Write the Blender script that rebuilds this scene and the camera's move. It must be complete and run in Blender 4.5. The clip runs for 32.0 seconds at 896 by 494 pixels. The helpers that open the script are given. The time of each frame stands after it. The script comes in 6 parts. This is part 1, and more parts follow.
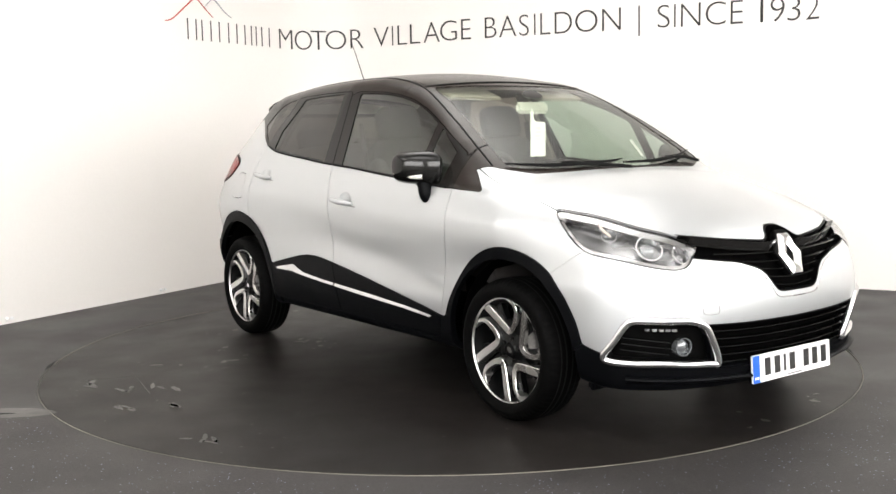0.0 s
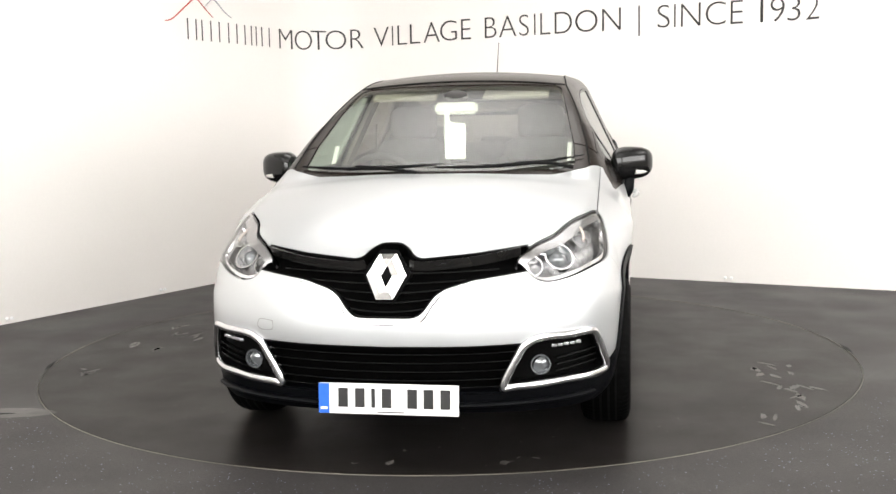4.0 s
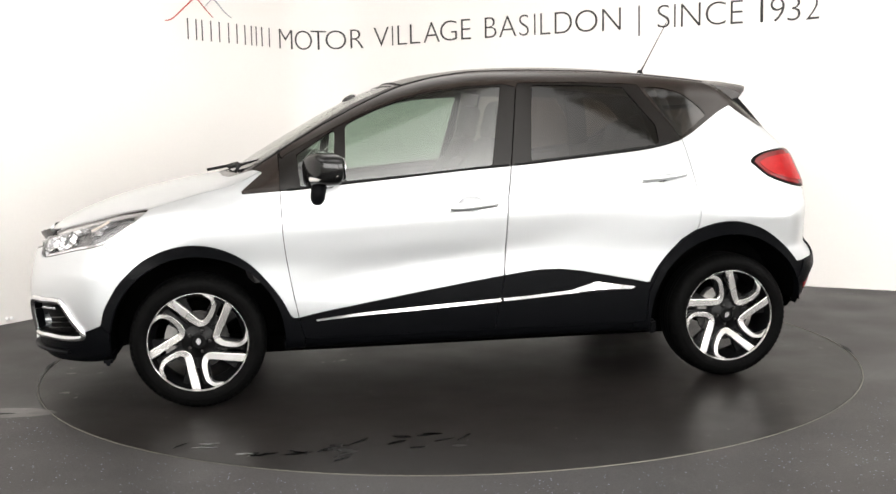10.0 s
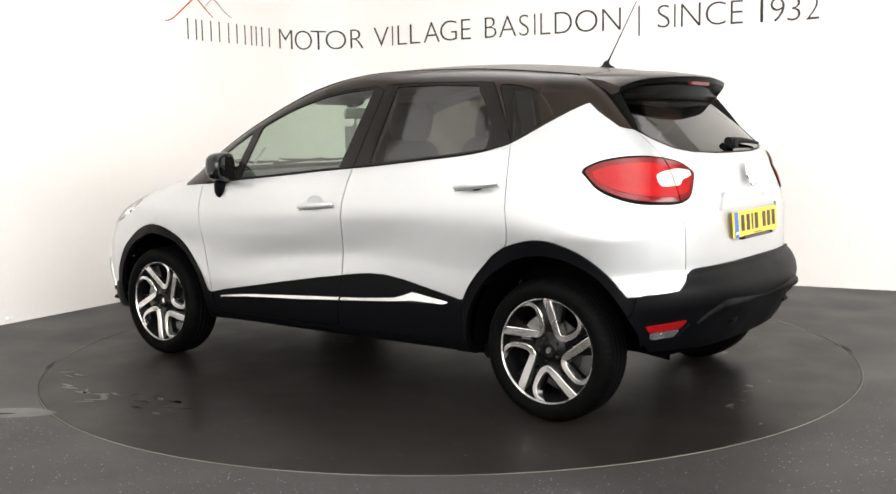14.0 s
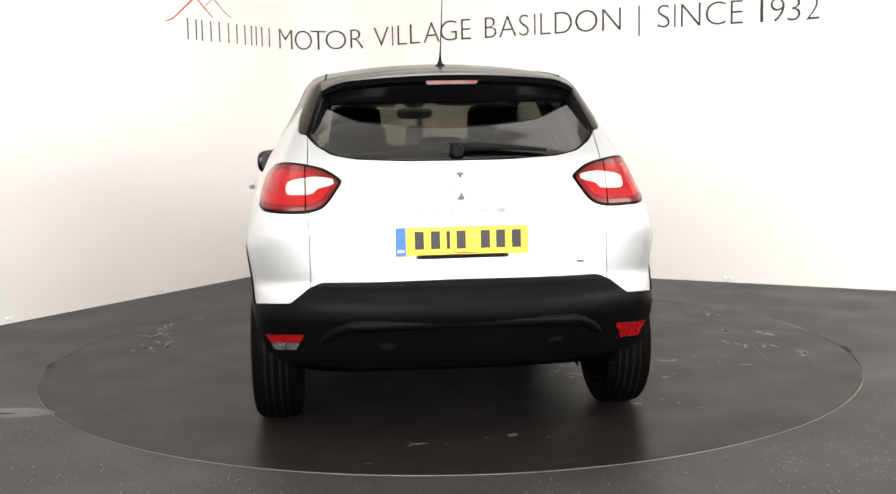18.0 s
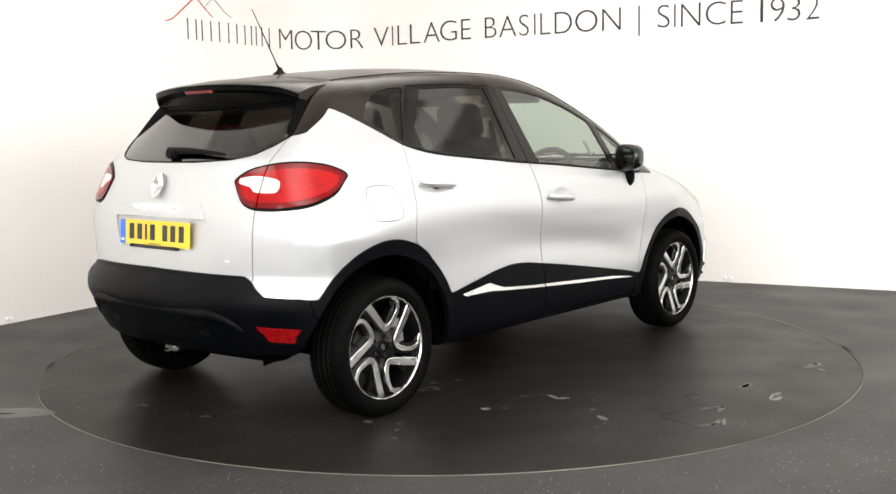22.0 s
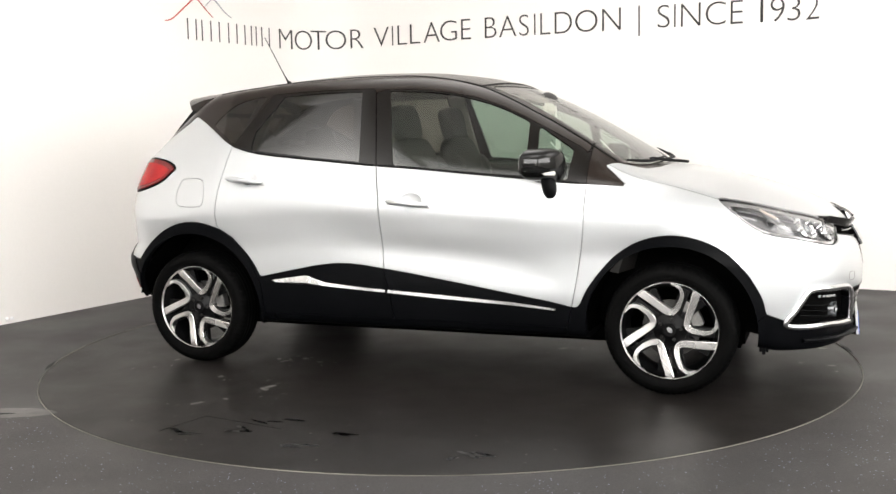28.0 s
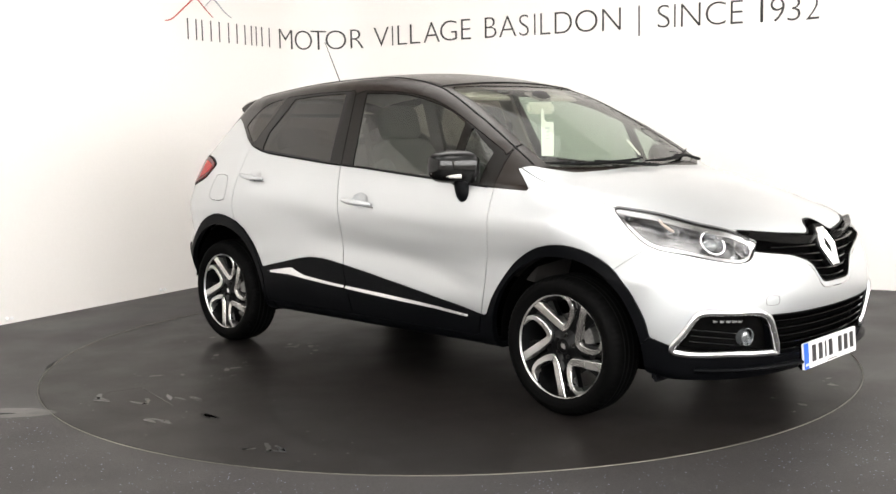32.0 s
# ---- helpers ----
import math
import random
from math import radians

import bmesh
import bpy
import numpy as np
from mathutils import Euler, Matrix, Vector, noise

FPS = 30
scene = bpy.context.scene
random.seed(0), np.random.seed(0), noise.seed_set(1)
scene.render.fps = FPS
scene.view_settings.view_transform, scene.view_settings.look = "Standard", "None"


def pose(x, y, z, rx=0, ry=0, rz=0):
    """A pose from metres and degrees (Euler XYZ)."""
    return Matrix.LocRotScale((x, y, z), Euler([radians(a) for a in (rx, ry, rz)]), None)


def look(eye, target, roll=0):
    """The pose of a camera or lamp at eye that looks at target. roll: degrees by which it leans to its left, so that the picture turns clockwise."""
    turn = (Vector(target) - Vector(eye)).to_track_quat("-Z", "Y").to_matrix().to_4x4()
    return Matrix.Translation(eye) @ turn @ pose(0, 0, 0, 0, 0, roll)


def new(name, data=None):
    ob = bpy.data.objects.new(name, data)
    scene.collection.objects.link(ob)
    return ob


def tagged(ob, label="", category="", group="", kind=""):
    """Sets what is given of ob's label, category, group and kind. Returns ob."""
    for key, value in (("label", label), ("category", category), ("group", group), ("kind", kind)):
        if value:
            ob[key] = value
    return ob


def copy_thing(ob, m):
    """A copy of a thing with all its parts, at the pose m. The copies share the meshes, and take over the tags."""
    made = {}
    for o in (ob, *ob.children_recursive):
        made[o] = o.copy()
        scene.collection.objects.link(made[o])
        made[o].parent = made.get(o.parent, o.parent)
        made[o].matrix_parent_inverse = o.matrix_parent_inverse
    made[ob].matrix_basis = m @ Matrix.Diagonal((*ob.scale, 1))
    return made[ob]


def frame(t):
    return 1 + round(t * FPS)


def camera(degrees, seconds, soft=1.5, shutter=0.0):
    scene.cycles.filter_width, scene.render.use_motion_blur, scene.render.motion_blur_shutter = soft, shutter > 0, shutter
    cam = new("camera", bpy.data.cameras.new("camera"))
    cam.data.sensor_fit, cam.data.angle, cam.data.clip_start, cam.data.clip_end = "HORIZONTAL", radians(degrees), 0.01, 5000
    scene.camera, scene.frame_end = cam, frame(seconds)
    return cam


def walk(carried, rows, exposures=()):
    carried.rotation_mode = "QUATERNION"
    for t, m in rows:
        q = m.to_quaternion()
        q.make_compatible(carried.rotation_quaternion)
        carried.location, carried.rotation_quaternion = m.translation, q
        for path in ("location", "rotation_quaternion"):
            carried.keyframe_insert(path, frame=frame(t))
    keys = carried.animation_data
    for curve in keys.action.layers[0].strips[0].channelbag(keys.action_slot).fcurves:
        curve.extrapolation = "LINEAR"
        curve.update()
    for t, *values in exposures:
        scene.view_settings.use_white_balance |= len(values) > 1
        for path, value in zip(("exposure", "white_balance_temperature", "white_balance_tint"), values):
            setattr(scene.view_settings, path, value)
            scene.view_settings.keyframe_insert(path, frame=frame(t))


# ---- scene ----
TURN = [(0.0, -53.62), (0.5, -58.67), (1.0, -64.62), (2.0, -76.42), (3.0, -88.2), (4.0, -100.06), (5.0, -111.83), (6.0, -123.58),
        (7.0, -135.39), (8.0, -147.1), (9.0, -158.8), (10.0, -170.35), (11.0, -181.97), (12.0, -193.64), (13.0, -205.4), (14.0, -217.03),
        (15.0, -228.72), (16.0, -240.45), (17.0, -252.24), (18.0, -264.06), (19.0, -275.79), (20.0, -287.58), (21.0, -299.3), (22.0, -310.94),
        (23.0, -322.71), (24.0, -334.39), (25.0, -346.06), (26.0, -357.59), (27.0, -369.06), (28.0, -380.72), (28.5, -386.52), (29.0, -392.42),
        (29.5, -397.94), (30.0, -401.79), (30.5, -403.92), (31.0, -404.44), (32.0, -404.3)]
EYE = (0.0, -5.803, 1.229)
cam = camera(47.48, 32.0, soft=1.5)
VIEW = look(EYE, (0.0, -5.803 + math.cos(radians(6.282)), 1.229 - math.sin(radians(6.282))), roll=-1.045)
walk(cam, [(0.0, VIEW), (32.0, VIEW)], exposures=[(0.0, 0.0), (32.0, 0.0)])

# ---- world: a faint neutral surround; the room is closed ----
world = bpy.data.worlds.new("world")
scene.world = world
world.use_nodes = True
world.node_tree.nodes["Background"].inputs[0].default_value = (0.8, 0.85, 0.9, 1)
world.node_tree.nodes["Background"].inputs[1].default_value = 0.1
PANEL_LIGHT = 2.15   # unseen ceiling light panels, added
FILL_LIGHT = 9.9  # unseen fill panels added behind the viewer


# ---- materials ----
def material(name, base, rough=0.5, metal=0.0, scale=40.0, vary=0.08, bump=0.0, bump_scale=200.0, coat=0.0, blotch=3.0, blotch_vary=0.05, rough_vary=0.08, spec=0.5, coat_rough=0.05):
    m = bpy.data.materials.new(name)
    m.use_nodes = True
    nt = m.node_tree
    b = nt.nodes["Principled BSDF"]
    b.inputs["Metallic"].default_value = metal
    b.inputs["Coat Weight"].default_value = coat
    b.inputs["Coat Roughness"].default_value = coat_rough
    b.inputs["Specular IOR Level"].default_value = spec
    co = nt.nodes.new("ShaderNodeTexCoord")

    def noise_node(s, detail=4.0):
        n = nt.nodes.new("ShaderNodeTexNoise")
        n.inputs["Scale"].default_value = s
        n.inputs["Detail"].default_value = detail
        nt.links.new(co.outputs["Object"], n.inputs["Vector"])
        return n

    fine, coarse = noise_node(scale), noise_node(blotch)

    def remap(src, lo, hi):
        r = nt.nodes.new("ShaderNodeMapRange")
        r.inputs["From Min"].default_value, r.inputs["From Max"].default_value = 0.3, 0.7
        r.inputs["To Min"].default_value, r.inputs["To Max"].default_value = lo, hi
        nt.links.new(src.outputs["Fac"], r.inputs["Value"])
        return r

    f1, f2 = remap(fine, 1 - vary, 1 + vary), remap(coarse, 1 - blotch_vary, 1 + blotch_vary)
    mul = nt.nodes.new("ShaderNodeMath")
    mul.operation = "MULTIPLY"
    nt.links.new(f1.outputs[0], mul.inputs[0])
    nt.links.new(f2.outputs[0], mul.inputs[1])
    vm = nt.nodes.new("ShaderNodeVectorMath")
    vm.operation = "SCALE"
    vm.inputs[0].default_value = base[:3]
    nt.links.new(mul.outputs[0], vm.inputs["Scale"])
    nt.links.new(vm.outputs[0], b.inputs["Base Color"])
    rr = remap(coarse, max(rough - rough_vary, 0.01), min(rough + rough_vary, 1.0))
    nt.links.new(rr.outputs[0], b.inputs["Roughness"])
    if bump:
        bn = nt.nodes.new("ShaderNodeBump")
        bn.inputs["Strength"].default_value = bump
        bn.inputs["Distance"].default_value = 0.002
        nb = noise_node(bump_scale, 6.0)
        nt.links.new(nb.outputs["Fac"], bn.inputs["Height"])
        nt.links.new(bn.outputs[0], b.inputs["Normal"])
    return m


def glass(name, tint, rough=0.0, base_gloss=0.07):
    m = bpy.data.materials.new(name)
    m.use_nodes = True
    nt = m.node_tree
    nt.nodes.remove(nt.nodes["Principled BSDF"])
    out = nt.nodes["Material Output"]
    tr = nt.nodes.new("ShaderNodeBsdfTransparent")
    tr.inputs["Color"].default_value = (*tint, 1)
    gl = nt.nodes.new("ShaderNodeBsdfGlossy")
    gl.inputs["Roughness"].default_value = rough
    lw = nt.nodes.new("ShaderNodeLayerWeight")
    lw.inputs["Blend"].default_value = 0.5
    pw = nt.nodes.new("ShaderNodeMath")
    pw.operation = "POWER"
    pw.inputs[1].default_value = 5.0
    nt.links.new(lw.outputs["Facing"], pw.inputs[0])
    fr = nt.nodes.new("ShaderNodeMath")
    fr.operation = "MULTIPLY_ADD"
    fr.inputs[1].default_value, fr.inputs[2].default_value = 1.0 - base_gloss, base_gloss
    nt.links.new(pw.outputs[0], fr.inputs[0])
    mx = nt.nodes.new("ShaderNodeMixShader")
    nt.links.new(fr.outputs[0], mx.inputs[0])
    nt.links.new(tr.outputs[0], mx.inputs[1])
    nt.links.new(gl.outputs[0], mx.inputs[2])
    nt.links.new(mx.outputs[0], out.inputs["Surface"])
    return m


def glow(name, color, strength):
    m = bpy.data.materials.new(name)
    m.use_nodes = True
    b = m.node_tree.nodes["Principled BSDF"]
    b.inputs["Base Color"].default_value = (0.8, 0.8, 0.8, 1)
    b.inputs["Emission Color"].default_value = (*color, 1)
    b.inputs["Emission Strength"].default_value = strength
    return m


def soft_glow(name, color, strength):
    """A glowing sheet, its middle brightened to give soft-edged reflections in the glass."""
    m = glow(name, color, strength)
    nt = m.node_tree
    co = nt.nodes.new("ShaderNodeTexCoord")
    off = nt.nodes.new("ShaderNodeVectorMath")
    off.operation = "SUBTRACT"
    off.inputs[1].default_value = (0.5, 0.5, 0.5)
    flat = nt.nodes.new("ShaderNodeVectorMath")
    flat.operation = "MULTIPLY"
    flat.inputs[1].default_value = (2.0, 2.0, 0.0)
    far = nt.nodes.new("ShaderNodeVectorMath")
    far.operation = "LENGTH"
    ramp = nt.nodes.new("ShaderNodeMapRange")
    ramp.interpolation_type = "SMOOTHSTEP"
    ramp.inputs["From Min"].default_value, ramp.inputs["From Max"].default_value = 0.1, 1.05
    ramp.inputs["To Min"].default_value, ramp.inputs["To Max"].default_value = strength * 2.5, strength * 0.4
    nt.links.new(co.outputs["Generated"], off.inputs[0])
    nt.links.new(off.outputs[0], flat.inputs[0])
    nt.links.new(flat.outputs[0], far.inputs[0])
    nt.links.new(far.outputs["Value"], ramp.inputs["Value"])
    nt.links.new(ramp.outputs[0], nt.nodes["Principled BSDF"].inputs["Emission Strength"])
    return m


WHITE_WALL = material("white_wall_paint", (0.80, 0.775, 0.75), 0.6, scale=60, vary=0.01, blotch=0.6, blotch_vary=0.015, bump=0.05)
CEILING = material("ceiling_paint", (0.75, 0.74, 0.72), 0.8, vary=0.02)
FLOOR = material("dark_speckled_vinyl", (0.0285, 0.0264, 0.0262), 0.5, spec=0.25, scale=90, vary=0.35, blotch=1.5, blotch_vary=0.18, bump=0.3, bump_scale=300, rough_vary=0.1)
DISC = material("turntable_deck_vinyl", (0.0115, 0.0100, 0.0093), 0.38, spec=0.10, scale=130, vary=0.4, blotch=3.0, blotch_vary=0.10, bump=0.22, bump_scale=220, rough_vary=0.05)
STEEL = material("worn_steel_edge", (0.22, 0.21, 0.18), 0.5, metal=0.5, blotch=0.9, blotch_vary=0.7)
LETTER = material("dark_letter_vinyl", (0.035, 0.033, 0.032), 0.5)
RED_LINE = material("red_vinyl", (0.42, 0.03, 0.025), 0.5)
GREY_LINE = material("grey_vinyl", (0.32, 0.33, 0.35), 0.5)
PAINT = material("silver_white_paint", (0.552, 0.568, 0.580), 0.44, metal=0.8, scale=900, vary=0.03, blotch=2, blotch_vary=0.01, coat=0.7, coat_rough=0.12, rough_vary=0.02)
ROOF_PAINT = material("dark_metallic_paint", (0.0135, 0.0095, 0.0075), 0.22, spec=0.32, scale=900, vary=0.1, rough_vary=0.03)
FRAME_BLACK = material("gloss_black_frame", (0.0055, 0.0044, 0.0038), 0.2, spec=0.28, rough_vary=0.03)
GLOSS_BLACK = material("gloss_black", (0.003, 0.003, 0.003), 0.1, spec=0.38, rough_vary=0.03)
PLASTIC = material("grained_black_plastic", (0.0018, 0.0020, 0.0026), 0.42, spec=0.07, scale=300, vary=0.1, bump=0.15, bump_scale=900)
GASKET = material("black_rubber", (0.004, 0.004, 0.004), 0.6, spec=0.12)
INNER = material("dark_inner_metal", (0.0015, 0.0015, 0.0015), 0.95, spec=0.02)
BAR_BLACK = material("satin_black_bar", (0.012, 0.0115, 0.011), 0.26, spec=0.42, rough_vary=0.03)
DEEP_BLACK = material("deep_black_trim", (0.002, 0.002, 0.002), 0.35, spec=0.05, rough_vary=0.03)
AMBER_PALE = material("pale_amber_lens", (0.58, 0.50, 0.44), 0.12, coat=1.0, scale=150, vary=0.1)
TYRE = material("tyre_rubber", (0.0018, 0.0018, 0.0018), 0.6, spec=0.035, scale=120, vary=0.2, bump=0.2, bump_scale=400)
ALLOY = material("machined_alloy", (0.72, 0.71, 0.70), 0.28, metal=1.0, scale=200, vary=0.05)
ALLOY_BLACK = material("black_alloy_paint", (0.002, 0.002, 0.0022), 0.35, spec=0.15)
BRAKE = material("cast_brake_metal", (0.035, 0.034, 0.033), 0.45, metal=0.9, scale=80, vary=0.2)
CALIPER = material("bare_cast_caliper", (0.22, 0.215, 0.21), 0.4, metal=0.7, scale=80, vary=0.2)
CHROME = material("chrome", (0.85, 0.85, 0.86), 0.1, metal=1.0, rough_vary=0.03, vary=0.02)
SATIN = material("satin_chrome", (0.66, 0.66, 0.67), 0.22, metal=1.0, vary=0.03)
SCREEN = glass("windscreen_glass", (0.86, 0.91, 0.83), 0.02, base_gloss=0.065)
SIDE_GLASS = glass("side_glass", (0.50, 0.60, 0.53), 0.04, base_gloss=0.15)
DARK_GLASS = glass("privacy_glass", (0.15, 0.13, 0.11), 0.05, base_gloss=0.09)
FOG_RED = material("dim_red_lens", (0.20, 0.003, 0.004), 0.3, spec=0.15, scale=120, vary=0.25)
REAR_GLASS = glass("rear_glass", (0.15, 0.135, 0.12), 0.05, base_gloss=0.19)
LENS = glass("clear_lens", (0.95, 0.95, 0.95))
RED_LENS = material("red_lens", (0.30, 0.003, 0.004), 0.16, spec=0.3, scale=60, blotch=14, blotch_vary=0.15, rough_vary=0.02)
RED_DEEP = material("deep_red_lens", (0.13, 0.001, 0.002), 0.12, spec=0.4, scale=80, vary=0.15, rough_vary=0.02)
WHITE_LENS = material("clear_white_lens", (0.58, 0.56, 0.53), 0.12, coat=1.0, scale=150, vary=0.1)
CLOTH = material("dark_grey_cloth", (0.03, 0.027, 0.025), 0.9, scale=300, vary=0.2, bump=0.3, bump_scale=700)
TRIM = material("interior_plastic", (0.022, 0.020, 0.019), 0.6, bump=0.1, bump_scale=500)
LINING = material("pale_headlining", (0.26, 0.24, 0.21), 0.9, vary=0.04)
PAPER = material("white_paper", (0.85, 0.85, 0.83), 0.7, vary=0.02)
PLATE_WHITE = material("white_plate", (0.80, 0.80, 0.80), 0.3, vary=0.02)
PLATE_YELLOW = material("yellow_plate", (0.75, 0.52, 0.03), 0.3, vary=0.02)
BLUE = material("blue_plate_band", (0.02, 0.12, 0.62), 0.3)
INK = material("plate_ink", (0.015, 0.015, 0.015), 0.4)
MIRROR = material("mirror_glass", (0.36, 0.37, 0.37), 0.02, metal=1.0, vary=0.0, rough_vary=0.0)
SCUFF = material("pale_scuff_dust", (0.105, 0.098, 0.092), 0.5, scale=30, vary=0.3)
DARK_SCUFF = material("dark_rubber_smear", (0.0025, 0.0024, 0.0023), 0.24, spec=0.42, scale=30, vary=0.3)
PANEL_GLOW = soft_glow("light_panel_diffuser", (1.0, 0.97, 0.93), PANEL_LIGHT)
FILL_GLOW = glow("fill_panel_glow", (1.0, 0.985, 0.96), FILL_LIGHT)


# ---- mesh helpers ----
def part(name, bm, mat, parent=None, label="", smooth=False):
    me = bpy.data.meshes.new(name)
    bm.to_mesh(me)
    bm.free()
    me.materials.append(mat)
    if smooth:
        me.polygons.foreach_set("use_smooth", [True] * len(me.polygons))
        me.set_sharp_from_angle(angle=radians(smooth if smooth > 1 else 40))
    ob = new(name, me)
    if parent:
        ob.parent = parent
    if label:
        tagged(ob, label)
    return ob


def box(bm, cx, cy, cz, sx, sy, sz, bevel=0.0, m=None):
    made = bmesh.ops.create_cube(bm, size=1.0)["verts"]
    bmesh.ops.scale(bm, vec=(sx, sy, sz), verts=made)
    if bevel:
        edges = list({e for v in made for e in v.link_edges})
        made = [g for g in bmesh.ops.bevel(bm, geom=edges, offset=bevel, segments=2, affect="EDGES")["verts"]] or made
        made = list({v for v in made})
    bmesh.ops.translate(bm, vec=(cx, cy, cz), verts=made)
    if m:
        bmesh.ops.transform(bm, matrix=m, verts=made)
    return made


def boxed(cx, cy, cz, sx, sy, sz, bevel=0.0, m=None):
    bm = bmesh.new()
    made = box(bm, 0, 0, 0, sx, sy, sz, bevel)
    bmesh.ops.transform(bm, matrix=(m or Matrix.Identity(4)), verts=bm.verts)
    bmesh.ops.translate(bm, vec=(cx, cy, cz), verts=bm.verts)
    return bm


def prism(points, depth, m=None, bevel=0.0):
    """A flat outline in x, y drawn out along z from 0 to depth."""
    bm = bmesh.new()
    face = bm.faces.new([bm.verts.new((x, y, 0)) for x, y in points])
    up = bmesh.ops.extrude_face_region(bm, geom=[face])["geom"]
    bmesh.ops.translate(bm, vec=(0, 0, depth), verts=[g for g in up if isinstance(g, bmesh.types.BMVert)])
    bmesh.ops.recalc_face_normals(bm, faces=bm.faces)
    if bevel:
        bmesh.ops.bevel(bm, geom=list(bm.edges), offset=bevel, segments=2, affect="EDGES")
    if m:
        bmesh.ops.transform(bm, matrix=m, verts=bm.verts)
    return bm


def lathe(profile, steps=48, axis="y", m=None, closed=False):
    """A profile of (radius, height) turned round an axis."""
    bm = bmesh.new()
    rings = []
    for k in range(steps):
        a = 2 * math.pi * k / steps
        c, s = math.cos(a), math.sin(a)
        rings.append([bm.verts.new((r * c, h, r * s) if axis == "y" else ((h, r * c, r * s) if axis == "x" else (r * c, r * s, h))) for r, h in profile])
    n = len(profile)
    for k in range(steps):
        a, b = rings[k], rings[(k + 1) % steps]
        for i in range(n if closed else n - 1):
            j = (i + 1) % n
            bm.faces.new((a[i], a[j], b[j], b[i]))
    bmesh.ops.remove_doubles(bm, verts=bm.verts, dist=1e-6)
    bmesh.ops.recalc_face_normals(bm, faces=bm.faces)
    if m:
        bmesh.ops.transform(bm, matrix=m, verts=bm.verts)
    return bm


def tube(path, radius, sides=10, radii=None):
    """A round bar along a path of points."""
    bm = bmesh.new()
    pts = [Vector(p) for p in path]
    rings = []
    for i, p in enumerate(pts):
        d = (pts[min(i + 1, len(pts) - 1)] - pts[max(i - 1, 0)]).normalized()
        u = d.cross(Vector((0.31, 0.17, 0.93))).normalized()
        w = d.cross(u)
        r = radii[i] if radii else radius
        rings.append([bm.verts.new(p + r * (math.cos(2 * math.pi * k / sides) * u + math.sin(2 * math.pi * k / sides) * w)) for k in range(sides)])
    for a, b in zip(rings, rings[1:]):
        for k in range(sides):
            bm.faces.new((a[k], a[(k + 1) % sides], b[(k + 1) % sides], b[k]))
    bm.faces.new(rings[0]), bm.faces.new(rings[-1])
    bmesh.ops.recalc_face_normals(bm, faces=bm.faces)
    return bm


def spline(points, per=8, closed=False):
    """A smooth curve through points (Catmull-Rom)."""
    P = [np.array(p, float) for p in points]
    n, out = len(P), []
    for i in range(n if closed else n - 1):
        p0 = P[i - 1] if (closed or i > 0) else P[0]
        p1, p2 = P[i], P[(i + 1) % n]
        p3 = P[(i + 2) % n] if (closed or i + 2 < n) else P[-1]
        for k in range(per):
            t = k / per
            out.append(0.5 * ((2 * p1) + (p2 - p0) * t + (2 * p0 - 5 * p1 + 4 * p2 - p3) * t * t + (3 * p1 - p0 - 3 * p2 + p3) * t ** 3))
    if not closed:
        out.append(P[-1])
    return [tuple(float(c) for c in p) for p in out]


# ---- the room: two white walls that meet in a rounded corner, dark floor ----
CORNER = Vector((-1.197, 4.229, 0.0))
DIR_L = Vector((-0.4983, -0.8670, 0.0))
DIR_R = Vector((0.8815, -0.4722, 0.0))
ROUND = 0.62
HEIGHT, ROOM = 3.6, 11.5
_half = DIR_L.angle(DIR_R) / 2
_tan = ROUND / math.tan(_half)
ARC_A, ARC_B = CORNER + DIR_L * _tan, CORNER + DIR_R * _tan
ARC_C = CORNER + (DIR_L + DIR_R).normalized() * (ROUND / math.sin(_half))
ARC_LEN = ROUND * (math.pi - 2 * _half)


def along_wall(s, inset=0.0):
    """The place at arc length s along the wall's face: s = 0 at the middle of the rounded corner, positive to the right."""
    h = ARC_LEN / 2
    if s < -h:
        p, n = ARC_A + DIR_L * (-h - s), (ARC_C - ARC_A).normalized()
    elif s > h:
        p, n = ARC_B + DIR_R * (s - h), (ARC_C - ARC_B).normalized()
    else:
        a0 = (ARC_A - ARC_C)
        q = Matrix.Rotation(-(s + h) / ROUND, 3, "Z")
        r = q @ a0
        p, n = ARC_C + r, -r.normalized()
    return p + n * inset


